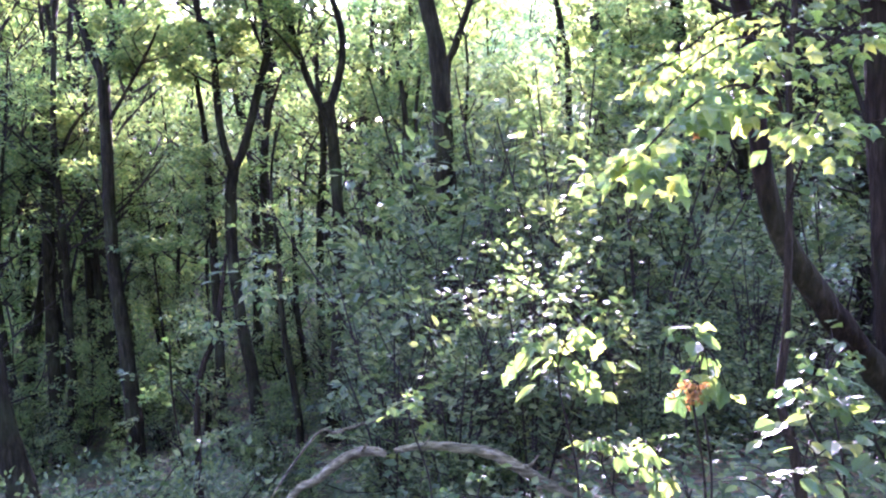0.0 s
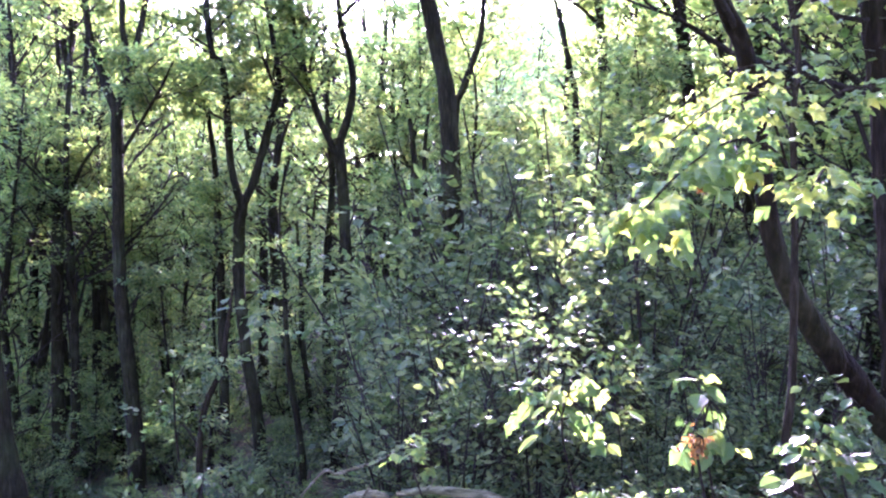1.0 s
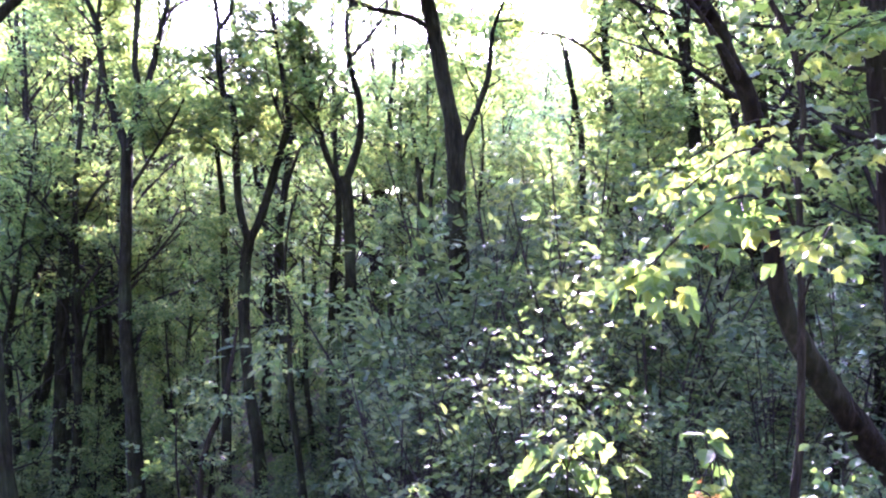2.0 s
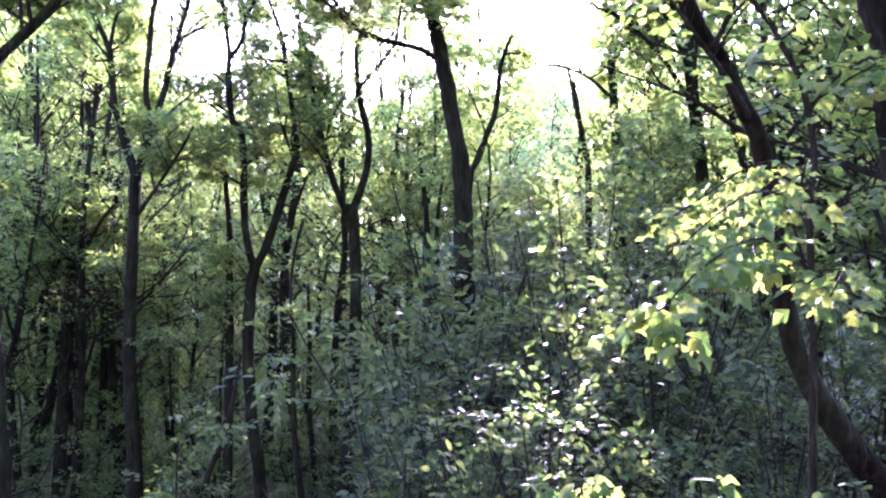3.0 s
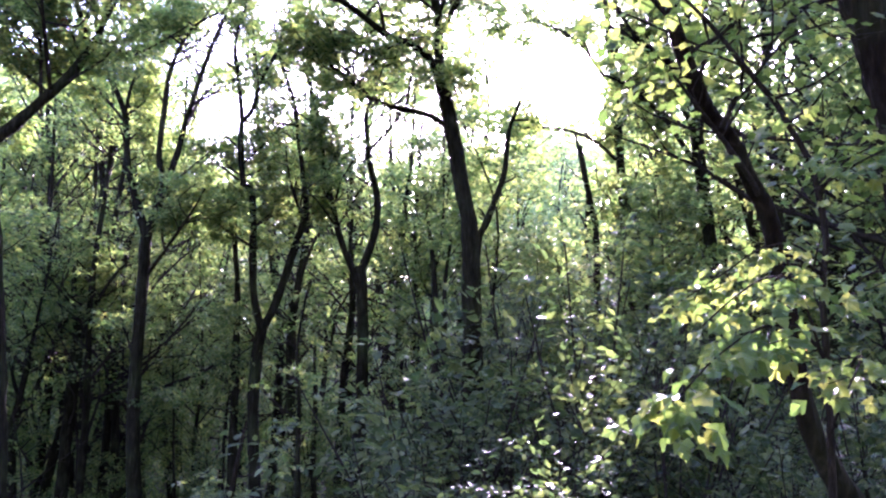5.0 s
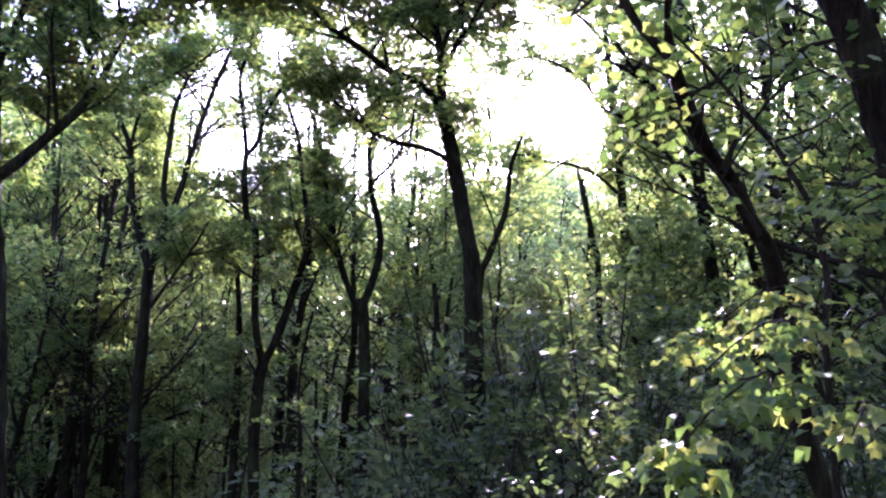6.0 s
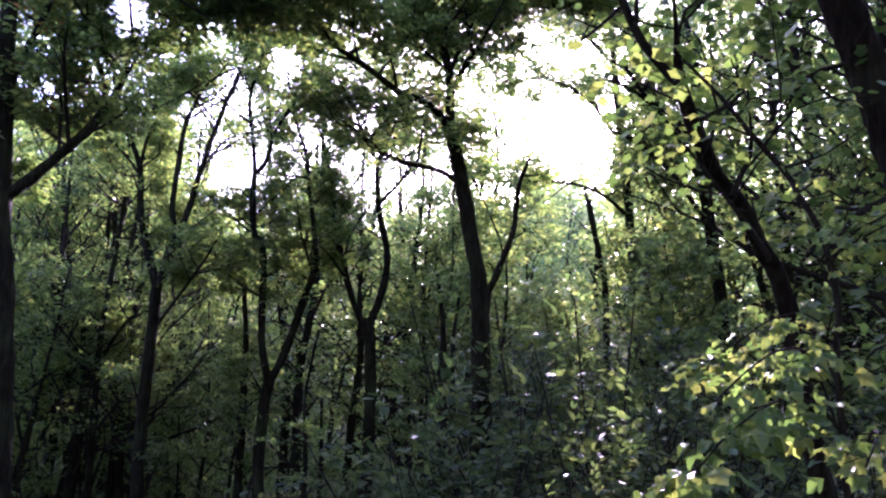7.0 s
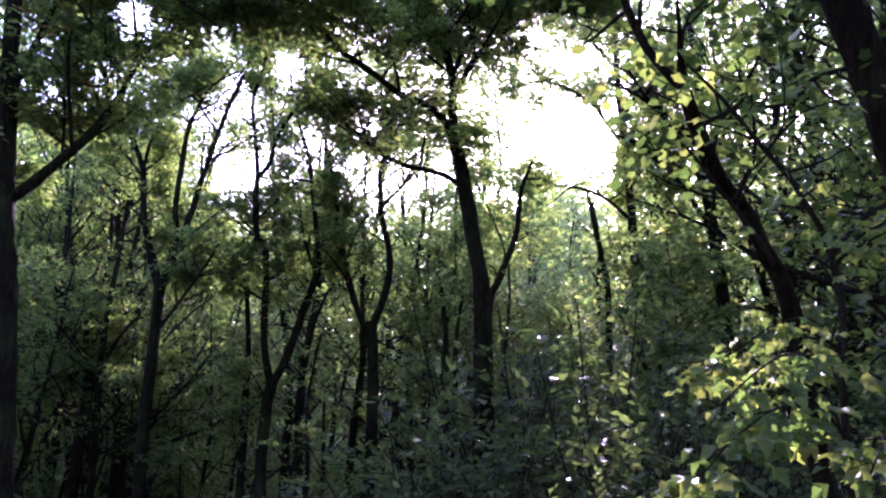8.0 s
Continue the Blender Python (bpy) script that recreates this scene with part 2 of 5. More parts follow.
def foliage(rng, spots, heads, leaves=10, length=0.4, size=0.09, blade=BLADE_SMALL, tilt=0.28):
    """Sprays at spots that head the given ways: corners and faces of all their leaves."""
    fans = [spray(rng, leaves, length, size) for _ in range(6)]
    which = rng.integers(0, 6, len(spots))
    vs, fs, n = [], [], 0
    for q, (o, d, up, s) in enumerate(fans):
        idx = np.nonzero(which == q)[0]
        if not len(idx):
            continue
        ups = np.stack([rng.normal(0, tilt, len(idx)), rng.normal(0, tilt, len(idx)), np.ones(len(idx))], -1)
        m = turns(heads[idx], ups)
        grow = rng.uniform(0.75, 1.2, len(idx))
        oo = np.einsum("nij,kj->nki", m, o) * grow[:, None, None] + spots[idx][:, None]
        dd = np.einsum("nij,kj->nki", m, d)
        uu = np.einsum("nij,kj->nki", m, up)
        ss = (grow[:, None] * s[None]).ravel()
        v, f = scatter(blade, oo.reshape(-1, 3), dd.reshape(-1, 3), uu.reshape(-1, 3), ss)
        vs.append(v)
        fs.append(f + n)
        n += len(v)
    return np.vstack(vs), np.vstack(fs)


def shoots(rng, line, count, first, length, rise=0.3, spread=1.0, grain=0.25):
    """Side branches off a limb: smooth lines that leave it sideways and taper."""
    out = []
    for t in rng.uniform(first, 1.0, count):
        i = int(t * (len(line) - 1))
        p, r = line[i, :3], line[i, 3]
        along = line[min(i + 1, len(line) - 1), :3] - line[max(i - 1, 0), :3]
        along /= np.linalg.norm(along) + 1e-9
        a = rng.uniform(0, 2 * np.pi)
        d = np.array([np.cos(a), np.sin(a), rise]) * spread + along * rng.uniform(0.2, 0.9)
        d /= np.linalg.norm(d)
        n = length * rng.uniform(0.5, 1.25) * (1.15 - 0.5 * t)
        bend = rng.normal(0, 0.18, 3) * n
        q = p + d * n
        r0 = min(r * 0.6, 0.008 + 0.014 * n)
        knots = [(*p, r0), (*(p + d * n * 0.5 + bend), r0 * 0.7), (*(q + bend * 0.4 + np.array([0, 0, 0.08 * n])), r0 * 0.3)]
        out.append(spline(knots, max(0.12, n * grain)))
    return out


def leaf_spots(rng, lines, per, first=0.3, jitter=0.15):
    """Places and ways for sprays along branches."""
    spots, heads = [], []
    for line in lines:
        for t in rng.uniform(first, 1.0, per):
            i = int(t * (len(line) - 1))
            j = max(i - 1, 0)
            d = line[min(j + 1, len(line) - 1), :3] - line[j, :3]
            d = d / (np.linalg.norm(d) + 1e-9) + rng.normal(0, 0.7, 3) * np.array([1, 1, 0.45])
            spots.append(line[i, :3] + rng.normal(0, jitter, 3))
            heads.append(d)
    return np.array(spots), np.array(heads)


def tufts(rng, spots, heads, sprays, wide):
    """Several sprays round each spot, heading all ways: the tufts at the ends of twigs."""
    spots = np.repeat(spots, sprays, 0) + rng.normal(0, wide, (len(spots) * sprays, 3)) * np.array([1.15, 1.15, 0.4])
    heads = 0.5 * np.repeat(heads, sprays, 0) + rng.normal(0, 1, spots.shape) * np.array([1, 1, 0.28])
    return spots, heads


def behind_trunk(p):
    """Keeps the face of the thick trunk by the path free of leaves."""
    return p[2] < 6.5 and (open_canopy(p) or p[1] < 3.3 or (p[1] < 5.1 and p[0] > 2.0))


def beyond_stem(p):
    """Keeps leaves off the place where one stands, and out of the gaps."""
    return open_canopy(p) or p[1] < 2.9 or p[0] > 0.43 * p[1]


def clumped(spots, heads, at=(0, 0, 0), scale=1.0, keep=0.0):
    """Only the sprays that fall into clumps, so that the crown has masses and holes."""
    ok = np.array([noise.noise(Vector((p + at) * scale)) > keep for p in spots])
    return spots[ok], heads[ok]


# gaps in the canopy, seen from the path: way and half width in degrees
GAPS = [((-0.337, 0.897, 0.286), 2.3), ((-0.356, 0.877, 0.324), 1.3), ((-0.245, 0.885, 0.396), 1.5), ((-0.311, 0.879, 0.362), 1.2),
        ((0.062, 0.895, 0.442), 1.0), ((0.129, 0.893, 0.431), 0.8), ((-0.413, 0.807, 0.421), 1.5), ((-0.211, 0.928, 0.307), 1.0),
        ((-0.155, 0.928, 0.339), 1.0),
        ((-0.318, 0.884, 0.334), 1.7), ((-0.329, 0.909, 0.255), 1.3), ((-0.302, 0.886, 0.349), 1.3)]
GAPS = [(Vector(w).normalized(), math.cos(radians(a))) for w, a in GAPS] + [(SUNWARD, math.cos(radians(2.4)))]


# where the sun comes through onto the leaves by the path: place, half width, clear from how far on
LANES = [(Vector((0.75, 2.35, 1.75)), 0.55, 0.5), (Vector((0.9, 2.9, 0.9)), 0.4, 0.6)]


def open_canopy(p):
    """Whether a place lies in a gap of the canopy, or in the lane that lets the sun onto the maple by the path."""
    p = Vector(p)
    d = p - Vector((0, 0, 1.85))
    w = (d.normalized() + 0.012 * Vector(noise.noise_vector(p * 2.0))).normalized()
    if d.length > 1 and any(w.dot(g) > c for g, c in GAPS):
        return True
    for lit, wide, start in LANES:
        e = p - lit
        far = e.dot(SUNWARD)
        if far > start and (e - SUNWARD * far).length < wide and noise.noise(p * 3.0) > -0.15:
            return True
    return False


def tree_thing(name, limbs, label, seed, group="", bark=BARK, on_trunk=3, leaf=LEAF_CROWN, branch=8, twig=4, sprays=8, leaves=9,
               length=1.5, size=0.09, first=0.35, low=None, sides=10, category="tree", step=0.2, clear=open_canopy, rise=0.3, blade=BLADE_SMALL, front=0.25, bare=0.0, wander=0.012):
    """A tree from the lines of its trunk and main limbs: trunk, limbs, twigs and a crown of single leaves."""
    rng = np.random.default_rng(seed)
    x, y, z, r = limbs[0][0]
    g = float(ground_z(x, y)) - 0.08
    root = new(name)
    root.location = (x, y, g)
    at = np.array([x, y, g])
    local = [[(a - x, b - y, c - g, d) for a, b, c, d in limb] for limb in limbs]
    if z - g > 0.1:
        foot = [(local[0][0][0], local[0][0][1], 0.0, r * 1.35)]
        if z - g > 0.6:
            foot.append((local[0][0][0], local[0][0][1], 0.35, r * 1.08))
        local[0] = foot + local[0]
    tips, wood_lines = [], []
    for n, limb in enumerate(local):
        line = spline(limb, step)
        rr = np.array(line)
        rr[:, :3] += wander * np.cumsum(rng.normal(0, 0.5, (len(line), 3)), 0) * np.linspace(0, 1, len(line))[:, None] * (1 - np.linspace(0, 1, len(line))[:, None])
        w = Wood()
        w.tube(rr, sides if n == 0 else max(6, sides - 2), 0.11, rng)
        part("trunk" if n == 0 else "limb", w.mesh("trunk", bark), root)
        wood_lines.append(rr)
    for n, line in enumerate(wood_lines):
        start = first if n == 0 else 0.25
        span = np.linalg.norm(line[-1, :3] - line[0, :3])
        for b in shoots(rng, line, max(2, int(branch * span / 2.5)) if n else on_trunk, start, length, rise):
            if clear is not None and clear(b[-1, :3] + at):
                continue
            if low is not None and b[-1, 2] + g < low:
                continue
            bough = Wood()
            bough.tube(b, 5)
            tips.append(b)
            for c in shoots(rng, b, twig, 0.25, length * 0.5, 0.1, grain=0.5):
                bough.tube(c, 3)
                tips.append(c)
            part("branch", bough.mesh("branch", TWIG), root)
        tips.append(line[int(len(line) * 0.75):] if n else line[-3:])
    if len(tips) > 1:
        tips = [t for t in tips if len(t) > 1]
        if blade is BLADE_LOBED:
            spots, heads = leaf_spots(rng, tips, sprays * 2, 0.3, 0.20)
            spots, heads = clumped(spots, heads, at, 2.3, -0.02)
        else:
            spots, heads = leaf_spots(rng, tips, max(1, round(sprays * 0.4)), 0.35, 0.10)
            spots, heads = clumped(spots, heads, at, 1.3, -0.3)
            sunny = spots[:, 1] + rng.normal(0, 0.12, len(spots)) > local[0][-1][1] - 0.05
            keep = sunny | (rng.random(len(spots)) < front)
            spots, heads = spots[keep], heads[keep]
            spots, heads = tufts(rng, spots, heads, 5, 0.10)
        if bare:
            stems = np.vstack([w[:, :3] for w in wood_lines])
            near = np.array([np.any((np.hypot(stems[:, 0] - p[0], stems[:, 2] - p[2]) < bare) & (stems[:, 1] > p[1] - 0.15)) for p in spots])
            spots, heads = spots[~near], heads[~near]
        if clear is not None:
            ok = np.array([not clear(s + at) for s in spots])
            spots, heads = spots[ok], heads[ok]
        v, f = foliage(rng, spots, heads, leaves, 0.34 if blade is BLADE_LOBED else 0.2, size, blade)
        part("crown", mesh_of("crown", v, f, leaf), root, kind="stuff")
    return tagged(root, label, category, group)


# ---- ground ----
def build_ground():
    s = np.linspace(-1, 1, 181)
    axis = 12 * s + 600 * np.sign(s) * np.abs(s) ** 5
    X, Y = np.meshgrid(axis, axis + 8, indexing="ij")
    Z = ground_z(X, Y)
    n = len(s)
    i, j = np.meshgrid(np.arange(n - 1), np.arange(n - 1), indexing="ij")
    f = np.stack([i * n + j, (i + 1) * n + j, (i + 1) * n + j + 1, i * n + j + 1], -1).reshape(-1, 4)
    ob = new("ground", mesh_of("ground", np.stack([X, Y, Z], -1).reshape(-1, 3), f, SOIL, True))
    tagged(ob, "brown leaf litter and moss on a falling forest slope", "ground", kind="structure")


build_ground()

# ---- the trees whose trunks stand out, knots as x, y, z, radius ----
A = [
    [(-5.67, 13.5, -3.03, 0.153), (-5.73, 13.5, -1.46, 0.132), (-5.83, 13.5, -0.23, 0.119), (-5.88, 13.5, 0.99, 0.106), (-5.86, 13.5, 2.08, 0.102), (-5.84, 13.5, 3.55, 0.098)],
    [(-5.84, 13.5, 3.55, 0.085), (-6.2, 13.42, 4.72, 0.059), (-6.31, 13.35, 5.72, 0.05), (-6.63, 13.27, 6.48, 0.038), (-6.87, 13.2, 6.87, 0.021)],
    [(-6.28, 13.3, 5.71, 0.034), (-6.14, 13.15, 6.15, 0.029), (-5.94, 13, 6.54, 0.016)],
    [(-5.83, 13.5, 3.45, 0.085), (-5.66, 13.5, 4.12, 0.077), (-5.55, 13.5, 4.54, 0.072)],
    [(-5.57, 13.5, 4.54, 0.055), (-5.65, 13.4, 5, 0.055), (-5.57, 13.3, 5.72, 0.05), (-5.44, 13.2, 6.62, 0.042), (-5.05, 13.1, 7.3, 0.025), (-4.56, 13, 7.54, 0.016)],
    [(-5.54, 13.5, 4.51, 0.055), (-5.41, 13.58, 4.99, 0.056), (-5.34, 13.67, 5.51, 0.052), (-5.14, 13.75, 6.43, 0.048), (-4.93, 13.83, 7.26, 0.039), (-4.67, 13.92, 8.12, 0.026), (-4.58, 14, 8.88, 0.018)],
    [(-5.75, 13.5, 2.86, 0.034), (-5.23, 13.27, 3.5, 0.029), (-4.85, 13.03, 3.92, 0.025), (-4.56, 12.8, 4.29, 0.016)],
]
B = [
    [(-3.51, 14, -3.48, 0.132), (-3.62, 14, -1.85, 0.115), (-3.77, 14, -0.89, 0.106), (-3.87, 14, 0.49, 0.106), (-3.85, 14, 1.42, 0.106), (-3.78, 14, 1.93, 0.097)],
    [(-3.79, 14, 1.88, 0.079), (-3.96, 13.96, 2.55, 0.07), (-3.99, 13.91, 3.25, 0.07), (-4, 13.87, 3.95, 0.066), (-4.06, 13.83, 4.48, 0.061), (-4.19, 13.79, 4.58, 0.056), (-4.27, 13.74, 5.33, 0.056), (-4.25, 13.7, 5.76, 0.052)],
    [(-4.25, 13.7, 5.76, 0.047), (-4.35, 13.7, 6.54, 0.039), (-4.46, 13.7, 7.22, 0.035), (-4.31, 13.7, 7.91, 0.026), (-4.2, 13.7, 8.62, 0.017)],
    [(-4.24, 13.7, 5.74, 0.047), (-3.98, 13.52, 5.99, 0.038), (-3.83, 13.35, 6.43, 0.034), (-3.46, 13.18, 6.97, 0.029), (-3.13, 13, 7.35, 0.016)],
    [(-3.78, 14, 1.88, 0.079), (-3.51, 14.06, 2.54, 0.08), (-3.23, 14.12, 3.56, 0.076), (-3.1, 14.19, 4.07, 0.067), (-3.15, 14.25, 4.59, 0.054), (-3.33, 14.31, 5.67, 0.041), (-3.45, 14.38, 6.35, 0.036), (-3.79, 14.44, 7.28, 0.027), (-4.04, 14.5, 8.39, 0.018)],
]
T = [
    [(-4.33, 14.5, -3.87, 0.11), (-4.37, 14.5, -2.4, 0.1), (-4.36, 14.5, -1.29, 0.091), (-4.37, 14.5, 0.02, 0.082), (-4.39, 14.5, 1.43, 0.073), (-4.43, 14.5, 2.7, 0.055), (-4.54, 14.5, 3.85, 0.041), (-4.44, 14.5, 4.88, 0.027)],
]
C = [
    [(-2.22, 14.5, -2.91, 0.128), (-2.07, 14.5, -1.35, 0.119), (-1.99, 14.5, 0.29, 0.114), (-1.98, 14.5, 1.58, 0.114), (-2.01, 14.5, 2.43, 0.11), (-2.07, 14.5, 3.16, 0.1)],
    [(-2.04, 14.5, 2.59, 0.073), (-2.19, 14.44, 3.04, 0.068), (-2.36, 14.39, 3.41, 0.063), (-2.52, 14.33, 3.86, 0.063), (-2.61, 14.28, 4.28, 0.054), (-2.75, 14.22, 4.83, 0.049), (-2.89, 14.17, 5.74, 0.036), (-3.09, 14.11, 6.59, 0.031), (-3.43, 14.06, 7.26, 0.022), (-3.57, 14, 8.18, 0.018)],
    [(-2.06, 14.5, 3.06, 0.082), (-1.88, 14.54, 3.56, 0.073), (-1.79, 14.58, 4.05, 0.069), (-1.8, 14.61, 4.53, 0.064), (-2.01, 14.65, 5.44, 0.055), (-2.07, 14.69, 6.23, 0.042), (-1.87, 14.73, 6.92, 0.037), (-2.11, 14.76, 7.8, 0.028), (-2.26, 14.8, 8.81, 0.019)],
    [(-2.01, 14.7, 5.45, 0.037), (-1.62, 14.7, 5.9, 0.028), (-1.32, 14.7, 6.3, 0.019)],
]
D = [
    [(-2.8, 17, -3.42, 0.096), (-2.77, 17, -0.82, 0.091), (-2.7, 17, 0.95, 0.086), (-2.56, 17, 2.57, 0.075), (-2.67, 17, 4.17, 0.048), (-2.5, 17, 5.26, 0.027)],
]
K = [
    [(0.07, 10.3, -1.25, 0.155), (0.06, 10.3, -0.23, 0.143), (0.05, 10.3, 0.86, 0.131), (0.04, 10.3, 1.77, 0.125), (0.01, 10.3, 2.67, 0.119), (-0.03, 10.3, 3.41, 0.113), (-0.34, 10.3, 5.03, 0.101), (-0.44, 10.3, 5.48, 0.095)],
    [(-0.44, 10.3, 5.44, 0.065), (-0.47, 10.26, 5.85, 0.065), (-0.46, 10.21, 6.17, 0.062), (-0.59, 10.17, 6.66, 0.059), (-0.81, 10.13, 7.03, 0.056), (-1.04, 10.09, 7.4, 0.052), (-1.22, 10.04, 7.91, 0.046), (-1.46, 10, 8.69, 0.029)],
    [(-0.44, 10.3, 5.44, 0.06), (-0.61, 10.14, 5.67, 0.05), (-0.87, 9.98, 5.8, 0.046), (-1.19, 9.81, 5.87, 0.043), (-1.57, 9.65, 6.12, 0.039), (-1.94, 9.49, 6.33, 0.036), (-2.27, 9.32, 6.61, 0.03), (-2.69, 9.16, 6.56, 0.024), (-3.09, 9, 6.63, 0.016)],
    [(-0.31, 10.3, 4.7, 0.042), (-0.56, 10.17, 4.84, 0.038), (-1.06, 10.03, 4.92, 0.035), (-1.45, 9.9, 5.06, 0.031), (-1.66, 9.77, 5.24, 0.028), (-1.94, 9.63, 5.41, 0.019), (-2.1, 9.5, 5.65, 0.011)],
    [(-0.48, 10.3, 5.99, 0.042), (-0.12, 10.48, 6.77, 0.036), (0.36, 10.65, 7.28, 0.031), (1.01, 10.82, 7.64, 0.025), (1.72, 11, 7.59, 0.016)],
    [(-0.48, 10.2, 6.33, 0.035), (-0.1, 10.33, 7.28, 0.03), (0.55, 10.47, 7.99, 0.024), (1.41, 10.6, 8.26, 0.015)],
    # unseen upper limbs, added so their leaves keep sky light off the bushes
    [(-1.46, 10, 8.69, 0.04), (-1.5, 9.4, 9.7, 0.035), (-2.4, 8.5, 10.4, 0.026), (-3.4, 7.6, 10.7, 0.014)],
    [(-1.4, 10, 8.5, 0.04), (-0.8, 9.2, 9.7, 0.035), (0.1, 8.2, 10.3, 0.026), (0.6, 6.8, 10.6, 0.014)],
    [(-1.46, 10, 8.69, 0.04), (-0.6, 9.8, 10.0, 0.035), (0.9, 9.2, 10.8, 0.026), (2.2, 8.6, 11.0, 0.014)],
]
K2 = [
    [(0.21, 10.8, -1.39, 0.058), (0.18, 10.82, 0.17, 0.055), (0.17, 10.85, 1.46, 0.055), (0.12, 10.88, 3.08, 0.051), (0.24, 10.9, 3.48, 0.048), (0.38, 10.93, 3.88, 0.045), (0.5, 10.95, 4.24, 0.041), (0.56, 10.98, 4.86, 0.031), (0.72, 11, 5.31, 0.021)],
]
L = [
    [(-4.92, 8.6, -2.06, 0.161), (-5.06, 8.6, -1.38, 0.149), (-5.17, 8.6, -0.71, 0.143), (-5.5, 8.6, 2.57, 0.126), (-5.66, 8.6, 3.5, 0.12), (-5.75, 8.6, 4.33, 0.115), (-5.84, 8.6, 5.19, 0.103), (-5.93, 8.6, 6.08, 0.092), (-5.97, 8.6, 6.85, 0.08)],
    [(-5.72, 8.6, 3.95, 0.075), (-5.46, 8.71, 4.24, 0.07), (-5.22, 8.83, 4.57, 0.065), (-4.96, 8.94, 4.93, 0.06), (-4.8, 9.06, 5.31, 0.051), (-4.7, 9.17, 5.67, 0.037), (-4.68, 9.29, 6.28, 0.028), (-4.84, 9.4, 6.99, 0.019)],
    [(-4.93, 9.3, 5.44, 0.034), (-4.98, 9.2, 5.75, 0.031), (-5.09, 9.1, 6.1, 0.024), (-5.19, 9, 6.53, 0.015)],
    [(-5.84, 8.6, 5.19, 0.046), (-5.74, 8.7, 5.83, 0.041), (-5.59, 8.8, 6.5, 0.035), (-5.59, 8.9, 7.19, 0.024)],
    [(-5.98, 8.6, 6.7, 0.046), (-5.3, 8.52, 7.12, 0.04), (-4.38, 8.44, 7, 0.034), (-3.54, 8.36, 6.73, 0.028), (-2.87, 8.28, 6.51, 0.022), (-2.16, 8.2, 6.32, 0.014)],
    [(-4.36, 8.4, 6.98, 0.022), (-3.72, 8.35, 6.43, 0.017), (-3.25, 8.3, 6.11, 0.011)],
]
E = [
    [(-7.83, 15, -1.76, 0.123), (-7.81, 15, -0.62, 0.113), (-7.77, 15, 0.5, 0.113), (-7.72, 15, 1.5, 0.104), (-7.77, 15, 2.16, 0.076), (-7.89, 15, 2.82, 0.047), (-7.77, 15, 3.69, 0.028)],
    [(-8.5, 15, 0.63, 0.038), (-8.33, 15.1, 1.29, 0.067), (-8.11, 15.2, 2.07, 0.067), (-7.94, 15.3, 2.49, 0.048), (-7.74, 15.4, 3.18, 0.029)],
    [(-7.72, 15, 1.28, 0.057), (-7.4, 14.83, 2.15, 0.047), (-7.02, 14.67, 2.78, 0.037), (-6.54, 14.5, 3.23, 0.027)],
]
F = [
    [(-7.06, 16, -2.51, 0.101), (-7.2, 16, -1.41, 0.091), (-7.3, 16, -0.07, 0.086), (-7.35, 16, 1, 0.081), (-7.34, 16, 1.83, 0.065), (-7.34, 16, 3.23, 0.04), (-7.1, 16, 4.25, 0.02)],
]
G = [
    [(-3.1, 9.2, -2.33, 0.043), (-3.09, 9.2, -1.36, 0.043), (-3.05, 9.2, -0.86, 0.041), (-2.96, 9.2, -0.51, 0.038), (-2.8, 9.2, -0.16, 0.035), (-2.71, 9.2, 0.32, 0.029), (-2.63, 9.2, 0.8, 0.017)],
    [(-3.12, 9.2, -2.23, 0.017), (-3.24, 9.15, -1.91, 0.02), (-3.28, 9.1, -1.39, 0.017), (-3.32, 9.05, -0.81, 0.014), (-3.3, 9, -0.18, 0.009)],
]
H = [
    [(-2.48, 12.5, -2.37, 0.067), (-2.55, 12.5, -1.69, 0.059), (-2.65, 12.5, -1.02, 0.055), (-2.7, 12.5, -0.35, 0.047), (-2.71, 12.5, 0.59, 0.035), (-2.78, 12.5, 1.61, 0.024), (-2.66, 12.5, 2.52, 0.016)],
]
I = [
    [(-3.04, 16.5, -3.26, 0.068), (-3.13, 16.5, -1.99, 0.062), (-3.24, 16.5, -0.99, 0.062), (-3.24, 16.5, 0.25, 0.047), (-3.3, 16.5, 1.6, 0.031)],
]
J = [
    [(-0.85, 13, -1.87, 0.082), (-0.73, 13, -0.68, 0.082), (-0.62, 13, 0.49, 0.078), (-0.57, 13, 1.55, 0.065), (-0.59, 13, 2.78, 0.049), (-0.71, 13, 3.81, 0.029)],
]
J2 = [
    [(-0.48, 15, -2.53, 0.085), (-0.37, 15, -1.05, 0.08), (-0.36, 15, 0.31, 0.076), (-0.43, 15, 1.53, 0.066), (-0.46, 15, 2.74, 0.043), (-0.34, 15, 3.93, 0.024)],
]
